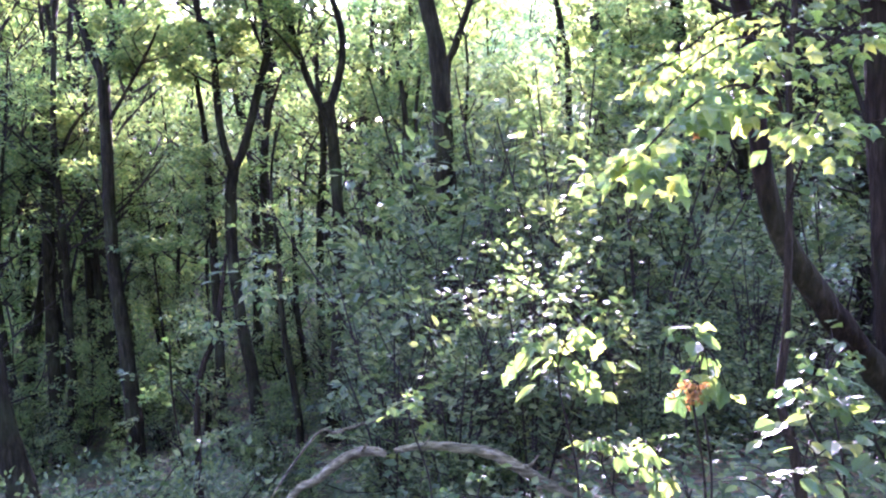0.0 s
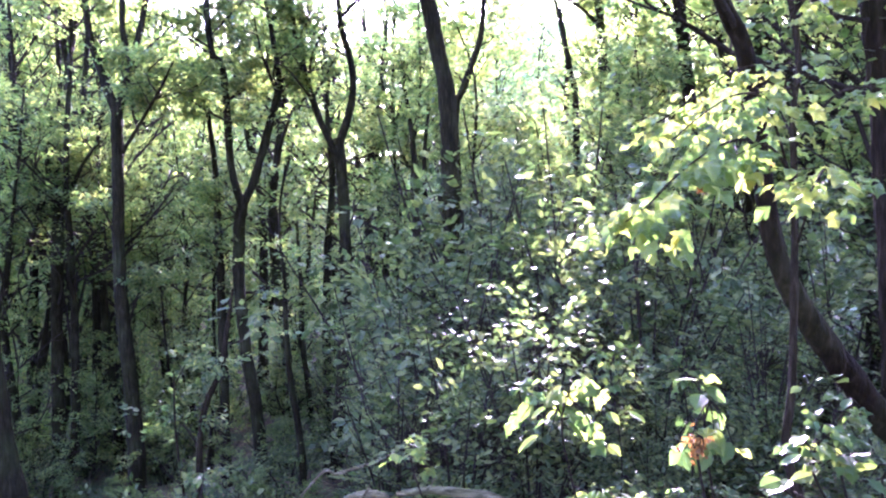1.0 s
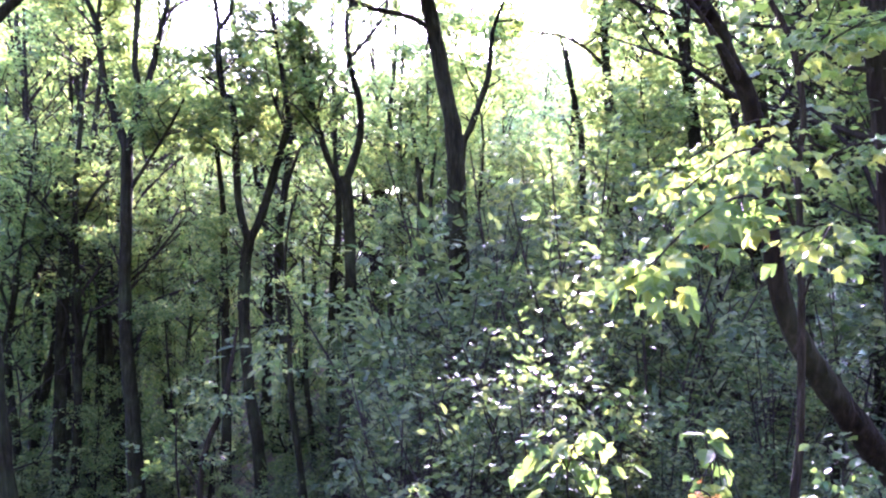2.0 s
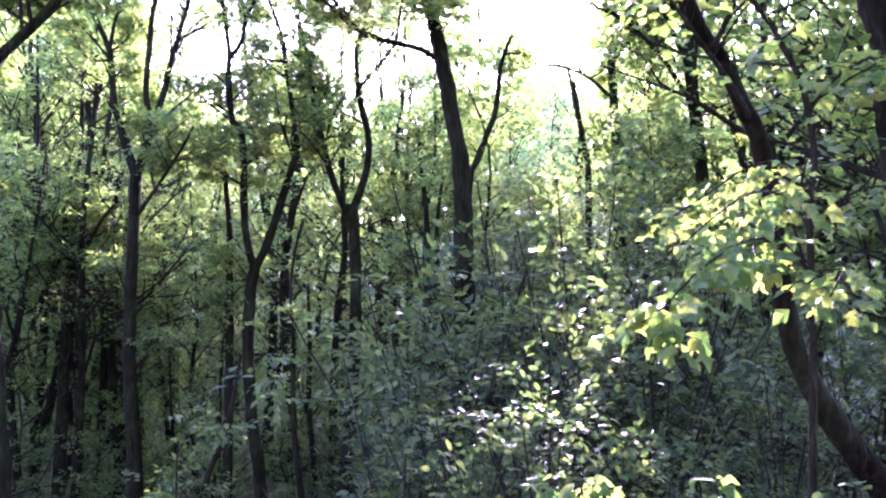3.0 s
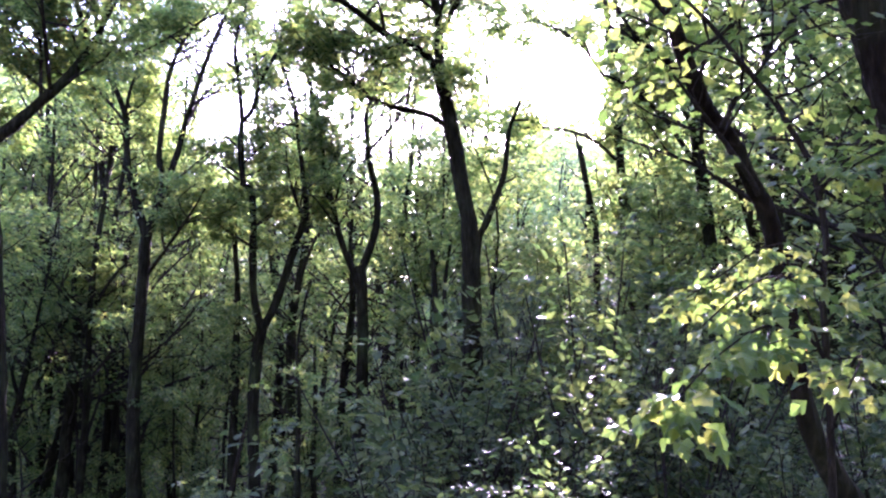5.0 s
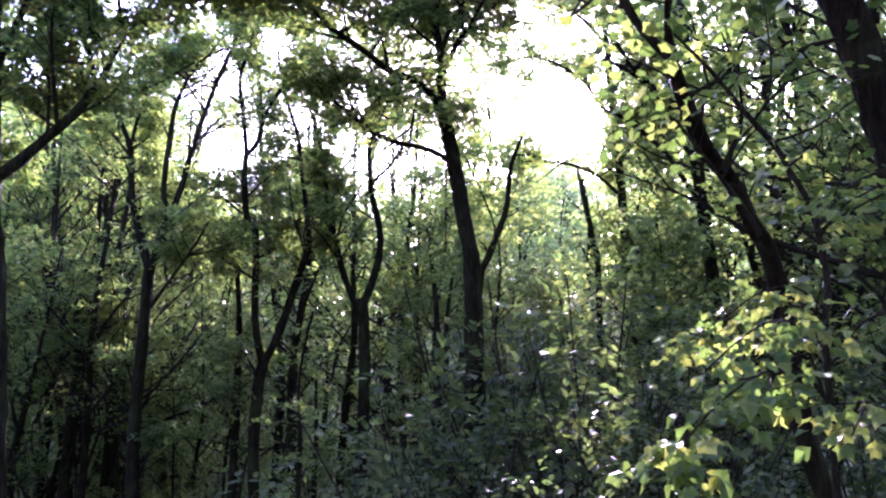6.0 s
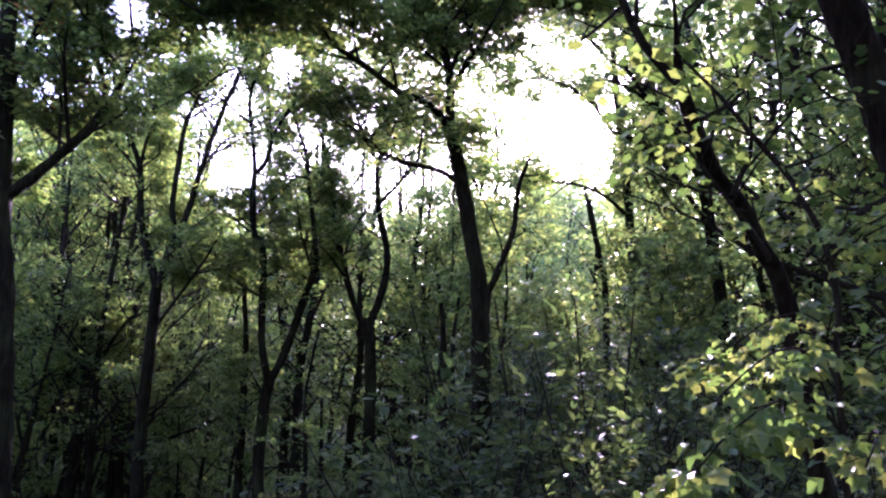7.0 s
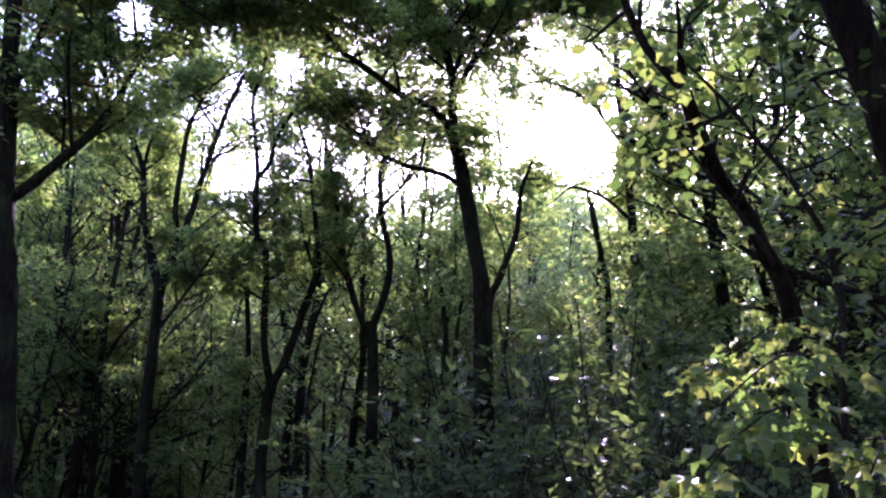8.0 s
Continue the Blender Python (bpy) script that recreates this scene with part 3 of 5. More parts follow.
R = [
    [(4.68, 14.3, -1.06, 0.135), (4.63, 14.3, 0.45, 0.126), (4.56, 14.3, 1.93, 0.122), (4.49, 14.3, 3.59, 0.117), (4.27, 14.3, 5.77, 0.113), (4.2, 14.3, 6.9, 0.099), (4.15, 14.3, 8.3, 0.072), (3.99, 14.3, 9.5, 0.041)],
    [(4.36, 14.3, 5.0, 0.05), (3.7, 14.1, 5.9, 0.042), (3.0, 13.9, 6.5, 0.03), (2.3, 13.8, 6.8, 0.016)],
    [(4.29, 14.3, 5.7, 0.05), (3.6, 14.0, 6.9, 0.042), (2.9, 13.8, 7.5, 0.03), (2.3, 13.6, 7.7, 0.016)],
    [(4.22, 14.3, 6.56, 0.063), (3.7, 14.03, 7.08, 0.053), (3.11, 13.77, 7.37, 0.039), (2.64, 13.5, 7.92, 0.026)],
    [(4.21, 14.3, 7.36, 0.054), (3.54, 14.13, 8.33, 0.045), (2.85, 13.97, 8.84, 0.031), (2.17, 13.8, 9.22, 0.022)],
]
S = [
    [(6.11, 15, -1.67, 0.113), (5.98, 15, -0.08, 0.104), (5.91, 15, 1.37, 0.094), (5.83, 15, 2.79, 0.085), (5.33, 15, 4.83, 0.066), (5.17, 15, 6.45, 0.043), (5.31, 15, 7.89, 0.024)],
]
U = [
    [(2.68, 16, 3.51, 0.065), (2.57, 16, 4.58, 0.06), (2.41, 16, 5.43, 0.055), (2.24, 16, 6.2, 0.025)],
]
U2 = [
    [(3.74, 18, 4.27, 0.068), (3.65, 18, 5.62, 0.062), (3.56, 18, 6.87, 0.051), (3.49, 18, 8.02, 0.028)],
]
U3 = [
    [(2.28, 18, -0.56, 0.091), (2.45, 18, 1.84, 0.085), (2.74, 18, 3.79, 0.074), (2.82, 18, 5.21, 0.057), (2.65, 18, 6.46, 0.034)],
]
V = [
    [(3.51, 17, 2.64, 0.107), (3.44, 17, 4.64, 0.102), (3.33, 17, 6.6, 0.096), (3.17, 17, 8.36, 0.086), (3.03, 17, 10.05, 0.07), (2.89, 17, 11.8, 0.054), (2.7, 17, 13.61, 0.032)],
    [(3.17, 17, 8.15, 0.048), (3.62, 16.83, 8.99, 0.042), (4.12, 16.67, 9.76, 0.031), (4.29, 16.5, 10.66, 0.021)],
    [(3.07, 17, 9.48, 0.048), (2.39, 16.83, 10.1, 0.042), (1.58, 16.67, 10.37, 0.031), (0.91, 16.5, 10.34, 0.021)],
    [(3.33, 17, 6.6, 0.043), (3.71, 16.5, 7.12, 0.036), (4.1, 16, 7.74, 0.025)],
    [(3.38, 17, 5.8, 0.045), (2.7, 16.8, 6.3, 0.036), (1.8, 16.6, 6.5, 0.026), (0.8, 16.4, 6.4, 0.015)],
    [(3.2, 17, 7.6, 0.045), (2.4, 16.7, 8.5, 0.036), (1.4, 16.5, 8.9, 0.026), (0.4, 16.3, 8.6, 0.015)],
]
N = [
    [(3.01, 4.4, -0.18, 0.092), (2.64, 4.31, 0.26, 0.085), (2.33, 4.23, 0.6, 0.078), (2.06, 4.14, 0.92, 0.072), (1.84, 4.06, 1.21, 0.061), (1.68, 3.97, 1.54, 0.053), (1.53, 3.89, 2.38, 0.047), (1.39, 3.8, 2.63, 0.042), (1.26, 3.71, 2.83, 0.039), (1.11, 3.63, 2.97, 0.04), (0.97, 3.54, 3.26, 0.037), (0.91, 3.46, 3.43, 0.024), (0.88, 3.37, 3.59, 0.01), (0.85, 3.29, 3.8, 0.007), (0.84, 3.2, 4.03, 0.004)],
    [(0.89, 3.35, 3.3, 0.021), (0.78, 3.39, 3.45, 0.022), (0.7, 3.42, 3.61, 0.02), (0.63, 3.46, 3.84, 0.018), (0.56, 3.5, 4.17, 0.014)],
    [(1.1, 3.35, 2.77, 0.015), (1.18, 3.43, 2.91, 0.012), (1.26, 3.52, 3.08, 0.008), (1.28, 3.6, 3.46, 0.005)],
]
X = [
    [(3.15, 5.2, 0.36, 0.154), (3.1, 5.2, 1.22, 0.146), (3.05, 5.2, 1.99, 0.142), (2.92, 5.2, 3.38, 0.139), (2.76, 5.2, 4.08, 0.136), (2.6, 5.2, 4.6, 0.133), (2.45, 5.2, 5.13, 0.123), (2.32, 5.2, 5.78, 0.108)],
    # next five limbs: unseen high crown, added to shade the undergrowth
    [(2.32, 5.2, 5.78, 0.10), (2.2, 5.2, 6.9, 0.085), (2.3, 5.3, 8.2, 0.06), (2.1, 5.4, 9.6, 0.03)],
    [(2.25, 5.2, 6.6, 0.06), (1.5, 5.0, 7.4, 0.05), (0.6, 5.0, 7.9, 0.035), (-0.6, 5.2, 8.2, 0.015)],
    [(2.2, 5.2, 7.0, 0.06), (2.4, 6.2, 8.0, 0.05), (2.2, 7.4, 8.7, 0.035), (2.4, 8.6, 9.2, 0.015)],
    [(2.3, 5.2, 7.6, 0.05), (3.3, 4.6, 8.3, 0.04), (4.2, 4.4, 8.7, 0.025), (5.0, 4.6, 8.9, 0.012)],
    [(2.3, 5.2, 7.8, 0.05), (1.6, 4.2, 8.7, 0.04), (0.8, 3.2, 9.2, 0.025), (0.2, 2.4, 9.4, 0.012)],
    [(2.41, 4.9, 4.11, 0.017), (2.07, 4.67, 3.93, 0.015), (1.83, 4.43, 3.68, 0.012), (1.57, 4.2, 3.55, 0.007)],
    [(2.77, 5, 3.24, 0.027), (2.4, 4.77, 3.07, 0.02), (2.13, 4.53, 2.86, 0.012), (1.91, 4.3, 2.67, 0.006)],
]
M = [
    [(1.4, 2.9, 0.21, 0.024), (1.36, 2.92, 0.51, 0.021), (1.31, 2.94, 0.73, 0.018), (1.34, 2.96, 0.95, 0.016), (1.36, 2.99, 1.28, 0.015), (1.37, 3.01, 1.61, 0.014), (1.37, 3.03, 2.04, 0.013), (1.4, 3.05, 2.22, 0.013), (1.39, 3.07, 2.41, 0.013), (1.36, 3.09, 2.58, 0.012), (1.29, 3.11, 2.73, 0.012), (1.27, 3.14, 2.81, 0.012), (1.14, 3.16, 2.99, 0.011), (1.01, 3.18, 3.18, 0.009), (0.86, 3.2, 3.36, 0.005)],
    [(1.22, 2.7, 1.78, 0.007), (1.11, 2.61, 1.87, 0.006), (0.98, 2.52, 1.89, 0.005), (0.86, 2.42, 1.86, 0.004), (0.72, 2.33, 1.78, 0.003), (0.60, 2.25, 1.68, 0.003), (0.52, 2.2, 1.63, 0.003)],
    [(1.27, 2.8, 1.74, 0.006), (1.13, 2.7, 2.03, 0.005), (0.99, 2.6, 2.05, 0.004), (0.85, 2.5, 1.98, 0.003), (0.71, 2.4, 1.88, 0.003)],
    [(1.36, 3, 2.42, 0.007), (1.44, 3, 2.53, 0.006), (1.55, 3, 2.6, 0.004), (1.71, 3, 2.67, 0.003)],
    [(1.35, 2.95, 2.12, 0.006), (1.22, 2.94, 2.21, 0.004), (1.08, 2.92, 2.18, 0.003), (0.95, 2.91, 2.09, 0.003), (0.78, 2.9, 1.98, 0.003)],
    [(1.34, 3, 2.43, 0.006), (1.43, 2.9, 2.5, 0.005), (1.51, 2.8, 2.55, 0.003)],
    [(1.36, 2.98, 1.5, 0.006), (1.31, 2.7, 1.76, 0.005), (1.2, 2.42, 1.79, 0.004), (1.05, 2.2, 1.71, 0.003)],
    [(1.37, 3.02, 1.9, 0.006), (1.46, 2.9, 2.08, 0.005), (1.55, 2.8, 2.1, 0.004), (1.66, 2.75, 2.05, 0.003)],
]
W = [
    [(-0.37, 4.4, -0, 0.019), (-0.45, 4.42, 0.02, 0.028), (-0.55, 4.44, 0, 0.029), (-0.66, 4.46, -0.06, 0.028), (-0.8, 4.48, -0.17, 0.025), (-0.97, 4.5, -0.29, 0.023)],
    [(-0.32, 4.45, 0.01, 0.014), (-0.18, 4.42, 0.04, 0.022), (-0.01, 4.4, 0.04, 0.028), (0.22, 4.38, 0.01, 0.033), (0.42, 4.35, -0.08, 0.034), (0.6, 4.32, -0.19, 0.033), (0.8, 4.3, -0.28, 0.032)],
    [(-1.02, 5.4, -0.27, 0.009), (-0.85, 5.5, -0.23, 0.012), (-0.69, 5.6, -0.21, 0.014), (-0.54, 5.7, -0.19, 0.011), (-0.4, 5.8, -0.14, 0.005)],
]


tree_thing("tree", A, "tall dark tree forking into upright wavy limbs", 1, branch=8, low=0.5, sprays=16, bare=0.2, front=0.6)
tree_thing("tree", B, "dark forked tree with two diverging slender limbs", 2, branch=8, low=2.0, sprays=14, bare=0.16, front=0.6)
tree_thing("tree", T, "slim dark tree standing beside a forked one", 3, on_trunk=7, branch=7, low=1.0, length=1.0, sprays=4)
tree_thing("tree", C, "dark straight tree forking into two crooked limbs", 4, branch=7, low=2.5, sprays=6, length=1.3, first=0.6, bare=0.18, front=0.35)
tree_thing("tree", D, "slender straight tree in the shade", 5, on_trunk=8, branch=8, length=1.1, low=0.5, sprays=3)
tree_thing("tree", K, "stout tree with long bent limbs under the sun", 6, on_trunk=1, branch=15, twig=5, length=1.2, first=0.72, low=3.0, sprays=10, front=0.6)
tree_thing("tree", K2, "slim stem leaning away beside a stout trunk", 24, on_trunk=4, length=0.9, first=0.6, low=3.5, sprays=4)
leaner = tree_thing("tree", L, "thick leaning tree with a long rising side limb", 7, on_trunk=9, branch=12, twig=5, length=1.3, first=0.5, low=2.4, sprays=11, front=0.45, bare=0.12)


def turned_leaves(tree):
    """A few leaves of a crown that have already turned."""
    rng = np.random.default_rng(61)
    spots = np.array([(-5.55, 8.5, 6.2), (-5.75, 8.5, 5.6), (-5.35, 8.6, 5.2), (-4.9, 9.0, 5.6)])
    spots = np.repeat(spots, 5, 0) + rng.normal(0, 0.16, (20, 3)) - np.array(tree.location)
    v, f = foliage(rng, spots, rng.normal(0, 1, (20, 3)) * np.array([1, 1, 0.3]), 5, 0.2, 0.085)
    part("autumn_leaves", mesh_of("autumn_leaves", v, f, LEAF_TURNED), tree, "rust-orange turned leaves", kind="stuff")


turned_leaves(leaner)
tree_thing("tree", E, "dark crooked tree with spreading low branches", 8, on_trunk=6, branch=8, low=0.5, sprays=10)
tree_thing("tree", F, "thin dark tree bending among others", 9, on_trunk=8, branch=8, low=0.8, length=1.0, sprays=5)
tree_thing("sapling", G, "thin bent sapling growing in green undergrowth", 10, on_trunk=4, branch=4, length=0.5, category="sapling", sides=8, bark=BARK_SMOOTH, sprays=2)
tree_thing("sapling", H, "thin leaning sapling in the hollow", 11, on_trunk=6, branch=6, length=0.7, category="sapling", sides=8, sprays=3)
tree_thing("sapling", I, "thin dark sapling behind the hollow", 12, on_trunk=6, branch=6, length=0.7, category="sapling", sides=8, sprays=3)
tree_thing("tree", J, "slim tree behind a leafy hazel bush", 13, on_trunk=8, branch=8, length=1.0, low=1.0, sprays=4)
tree_thing("tree", J2, "slim dark tree in the bluish shade", 14, on_trunk=8, branch=8, length=1.0, low=1.0, sprays=4)
tree_thing("tree", R, "straight dark trunk with a narrow crown", 15, on_trunk=12, branch=12, length=1.2, low=2.5, first=0.4, sprays=8, front=0.6, bare=0.25)
tree_thing("tree", S, "straight dark tree behind sunlit branches", 16, on_trunk=12, branch=12, length=1.3, low=1.0)
tree_thing("sapling", U, "thin leaning sapling below the sun", 17, on_trunk=8, branch=8, length=0.9, category="sapling", sides=8, low=3.0, sprays=2)
tree_thing("sapling", U2, "thin upright sapling below the sun", 18, on_trunk=8, branch=8, length=0.9, category="sapling", sides=8, low=3.0, sprays=2)
tree_thing("tree", U3, "slim tree standing in the glare", 19, on_trunk=9, branch=9, length=1.1, low=0.5, sprays=2)
tree_thing("tree", V, "tall slim tree framing the low sun", 22, on_trunk=10, branch=12, length=1.3, sprays=7, size=0.10, low=3.5, front=0.6)
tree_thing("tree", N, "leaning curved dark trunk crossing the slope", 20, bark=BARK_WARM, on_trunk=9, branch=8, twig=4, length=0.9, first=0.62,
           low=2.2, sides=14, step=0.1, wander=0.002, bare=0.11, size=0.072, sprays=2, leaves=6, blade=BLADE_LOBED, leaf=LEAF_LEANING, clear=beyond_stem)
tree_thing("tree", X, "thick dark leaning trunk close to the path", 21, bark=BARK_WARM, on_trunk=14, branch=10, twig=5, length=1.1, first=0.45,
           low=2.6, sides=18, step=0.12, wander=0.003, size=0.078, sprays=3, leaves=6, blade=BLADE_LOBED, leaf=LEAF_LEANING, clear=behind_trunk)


# ---- woods behind: trees of a few growth forms, each placed once ----
def wild_tree(seed, height, sprays, size, low, reach, label, group, holes=0.04):
    """A tree of the wood: slim trunk, rising branches each with its twigs, and a crown."""
    rng = np.random.default_rng(seed)
    lean = rng.normal(0, 0.05, 2)
    r = (0.0070 * height + 0.016) * (1 if low < 0.5 else 0.65)
    knots = [(0, 0, 0, r * 1.3)]
    for t in (0.08, 0.3, 0.5, 0.7, 0.88):
        knots.append((lean[0] * t * height + rng.normal(0, 0.14), lean[1] * t * height + rng.normal(0, 0.14), t * height, r * (1 - 0.88 * t)))
    root = new("tree")
    trunk, tips = Wood(), []
    line = spline(knots, 0.5)
    trunk.tube(line, 8, 0.06, rng)
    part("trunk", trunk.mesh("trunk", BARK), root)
    for b in shoots(rng, line, 20, low, height * reach, 0.5, grain=0.34):
        w = Wood()
        w.tube(b, 3)
        tips.append(b)
        for c in shoots(rng, b, 4, 0.3, height * reach * 0.4, 0.15, grain=0.6):
            w.tube(c, 3)
            tips.append(c)
        part("branch", w.mesh("branch", TWIG), root)
    spots, heads = leaf_spots(rng, tips, sprays // 2, 0.3, 0.012 * height)
    spots, heads = clumped(spots, heads, np.array([seed, 0, 0]), 12.0 / height, holes)
    spots, heads = tufts(rng, spots, heads, 3, 0.016 * height)
    v, f = foliage(rng, spots, heads, 9, 2.4 * size, size)
    part("crown", mesh_of("crown", v, f, LEAF_FAR), root, kind="stuff")
    return tagged(root, label, "tree", group)


def settle_copies(forms, spots, heights, base, rng):
    """Each spot takes one of the grown forms, turned and scaled."""
    used = [False] * len(forms)
    for n, ((x, y), h) in enumerate(zip(spots, heights)):
        k = n % len(forms)
        s = h / base
        m = pose(x, y, float(ground_z(x, y)) - 0.05, 0, 0, rng.uniform(0, 360))
        if used[k]:
            ob = copy_thing(forms[k], m)
        else:
            ob, used[k] = forms[k], True
            ob.matrix_basis = m
        ob.scale = (s, s, s)


def skyline(bearing):
    """The slope of sight, rise over run, up to which the wood stands at a bearing in degrees."""
    if -5 < bearing - 6.4 < 5.5:
        return 0.31
    if -21 < bearing < -15.5:
        return 0.235
    if -15.5 <= bearing < -8:
        return 0.37
    if -8 <= bearing <= 1.4:
        return 0.45
    return 0.56


def plant_woods():
    rng = np.random.default_rng(40)
    forms = [wild_tree(100 + k, 11.0, 5, 0.15, 0.25, 0.24, "slim green forest tree standing among many others", "trees of the wood behind") for k in range(6)]
    spots, heights = [], []
    for _ in range(8000):
        y = 17 + 45 * rng.random() ** 1.2
        x = rng.uniform(-1, 1) * (0.62 * y + 4) - 0.04 * y
        if len(spots) >= 60:
            break
        if any(math.hypot(x - a, y - b) < 2.0 for a, b in spots):
            continue
        d = math.hypot(x, y)
        rise = skyline(math.degrees(math.atan2(x, y)))
        top = 1.6 + d * rise * rng.uniform(0.82, 1.0) - float(ground_z(x, y))
        if top < 6:
            continue
        spots.append((x, y))
        heights.append(min(top, rng.uniform(12, 15)) * 0.97)
    # unseen trees beside and behind the path, added to dim the sky light
    for x, y, h in ((2.6, -2.6, 14.0), (-1.8, -3.8, 13.5), (5.2, 0.6, 13.0), (5.6, -4.2, 14.0), (0.6, -7.2, 14.5), (8.2, 3.0, 13.5), (3.4, -10.0, 14.0), (9.5, -2.0, 13.0)):
        spots.append((x, y))
        heights.append(h)
    settle_copies(forms, spots, heights, 11.0, rng)
    tall = [wild_tree(160 + k, 15.0, 6, 0.125, 0.2, 0.21, "tall green tree of the wood with a layered crown", "tall trees beyond the hollow") for k in range(5)]
    near = ((6.3, 13.6, 18.0), (7.3, 11.4, 16.0), (6.9, 16.2, 19.0),
            (-7.9, 16.2, 14.0), (-9.2, 16.8, 15.0), (-6.5, 19.2, 9.0), (-10.4, 19.6, 16.0), (-7.0, 22.6, 9.6),
            # first two stand outside the view, added to shade the shrubs from the sky
            (5.2, 6.0, 13.0), (6.8, 5.0, 13.0), (7.2, 12.4, 15.0), (6.2, 8.8, 12.5),
            (6.7, 17.8, 18.5), (6.8, 12.2, 17.4), (8.3, 14.6, 17.4), (6.6, 16.6, 18.0), (10.2, 17.5, 17.4), (5.9, 9.4, 14.5), (5.2, 8.2, 13.3), (6.8, 7.6, 13.9),
            (6.7, 10.4, 15.7), (7.7, 13.3, 18.6), (6.3, 15, 18.0), (8.3, 10.8, 16.8), (7, 9.4, 15.7), (-8.7, 15.2, 12.3), (-8.3, 19.6, 16.9), (-9.9, 18.2, 16.2),
            (-7.6, 14.4, 13.0), (-7.2, 16.6, 8.8), (-3.7, 17.8, 16.5), (-4.7, 20.4, 17.1), (-5.4, 24.2, 17.5), (-8.6, 17.8, 14.3), (-9.8, 20.4, 15.6), (-7.6, 18.6, 9.4),
            (-8.4, 13.2, 9.1), (-9.2, 24, 17.6), (-2.2, 24, 17.1), (-0.5, 21, 15.9), (-2.9, 20, 14.0), (-3.6, 22.4, 17.5), (-1.5, 18.6, 14.0), (-5, 25.5, 15.2),
            (-0.6, 27, 17.5), (-9.5, 14.0, 10.0), (-10.3, 15.6, 12.5), (-11.6, 19.0, 14.5), (-9.7, 21.0, 13.5), (-12.2, 21.5, 15.0), (-11.0, 16.8, 13.0))
    settle_copies(tall, [p[:2] for p in near], [p[2] for p in near], 15.0, rng)
    poles = [wild_tree(140 + k, 9.0, 4, 0.115, 0.55, 0.17, "thin dark pole of a tree with a small high crown", "thin trees in the hollow") for k in range(4)]
    spots = [(-8.6, 12.6), (-5.0, 15.4), (-1.5, 15.6), (-6.0, 17.0)]
    heights = [rng.uniform(7.5, 10) for _ in spots]
    for x, y, h in ((0.5, 15.5, 10.5), (2.9, 15.2, 11.0), (3.4, 17.0, 11.5), (-0.3, 16.5, 10.5), (0.2, 18.5, 11.0), (1.3, 15.8, 7.4), (1.9, 14.4, 7.2), (2.3, 17.2, 7.8), (1.0, 17.4, 7.6), (3.2, 13.6, 8.5)):
        spots.append((x, y))
        heights.append(h)
    # unseen roof of crowns over the path, added to darken the undergrowth
    for x, y in ((-2.3, 0.7), (1.9, -1.0), (-3.6, 3.0), (3.7, 2.0), (0.2, -2.4), (-5.4, 4.6), (-4.6, -0.8), (4.4, -2.2), (-2.0, -5.2), (5.6, 3.6), (-6.8, 2.2), (2.4, -6.0)):
        spots.append((x, y))
        heights.append(rng.uniform(13, 15))
    settle_copies(poles, spots, heights, 9.0, rng)
    young = [wild_tree(120 + k, 5.0, 5, 0.105, 0.06, 0.30, "young leafy tree filling the shade below the crowns", "young trees of the understory", 0.02) for k in range(5)]
    spots, heights = [(-7.5, 16.8), (-8.5, 18.6), (-7.1, 14.6), (-1.9, 18.0), (-2.2, 15.6), (-6.3, 11.2), (-4.7, 11.4), (-3.0, 11.8), (-5.6, 12.7), (-7.4, 12.4), (-3.8, 13.2), (-1.7, 12.8), (-6.9, 10.2), (0.9, 16.2), (1.9, 17.4), (2.9, 16.0), (3.7, 17.2), (4.7, 16.2), (5.8, 17.0), (6.8, 15.8), (2.4, 15.4), (3.6, 9.6), (5.4, 10.4), (4.3, 12.6), (6.6, 9.2), (3.4, 12.9), (-0.9, 16.5), (0.4, 18.0), (-2.4, 19.5), (1.6, 15.5)], [4.6, 5.2, 3.0, 4.4, 3.0, 1.5, 1.3, 1.4, 1.7, 1.8, 1.7, 1.5, 1.3, 7.2, 7.6, 8.4, 8.8, 8.8, 9.0, 9.0, 7.2, 5.0, 5.6, 6.2, 5.4, 5.2, 4.6, 5.2, 5.4, 4.6]
    for x, y, h in ((-8.8, 14.9, 3.4), (-6.9, 15.6, 3.4), (-6.2, 14.9, 3.2), (-5.2, 16.2, 3.4), (-4.6, 15.1, 3.2), (-3.4, 15.4, 3.4), (-2.6, 16.6, 3.6), (-1.6, 14.4, 3.2), (-0.2, 15.0, 3.8),
                    (-5.9, 18.0, 3.6), (-4.0, 18.6, 3.8), (-9.9, 17.0, 4.2), (-3.1, 13.6, 1.7), (-4.9, 13.4, 1.8), (-6.6, 13.0, 1.8), (-8.0, 13.8, 2.0), (-1.0, 12.2, 2.2), (-2.0, 11.0, 1.6),
                    (-5.4, 10.4, 1.3), (-3.9, 11.2, 1.3), (-7.0, 19.4, 4.0), (-1.1, 19.2, 4.4), (0.2, 13.0, 4.4), (2.6, 12.6, 4.8)):
        spots.append((x, y))
        heights.append(h)
    for _ in range(8000):
        y = 15.2 + 17 * rng.random()
        x = rng.uniform(-1, 1) * (0.62 * y + 2) - 0.04 * y
        if len(spots) >= 66:
            break
        if any(math.hypot(x - a, y - b) < 1.6 for a, b in spots):
            continue
        spots.append((x, y))
        heights.append(rng.uniform(3.4, 5.8))
    settle_copies(young, spots, heights, 5.0, rng)


plant_woods()


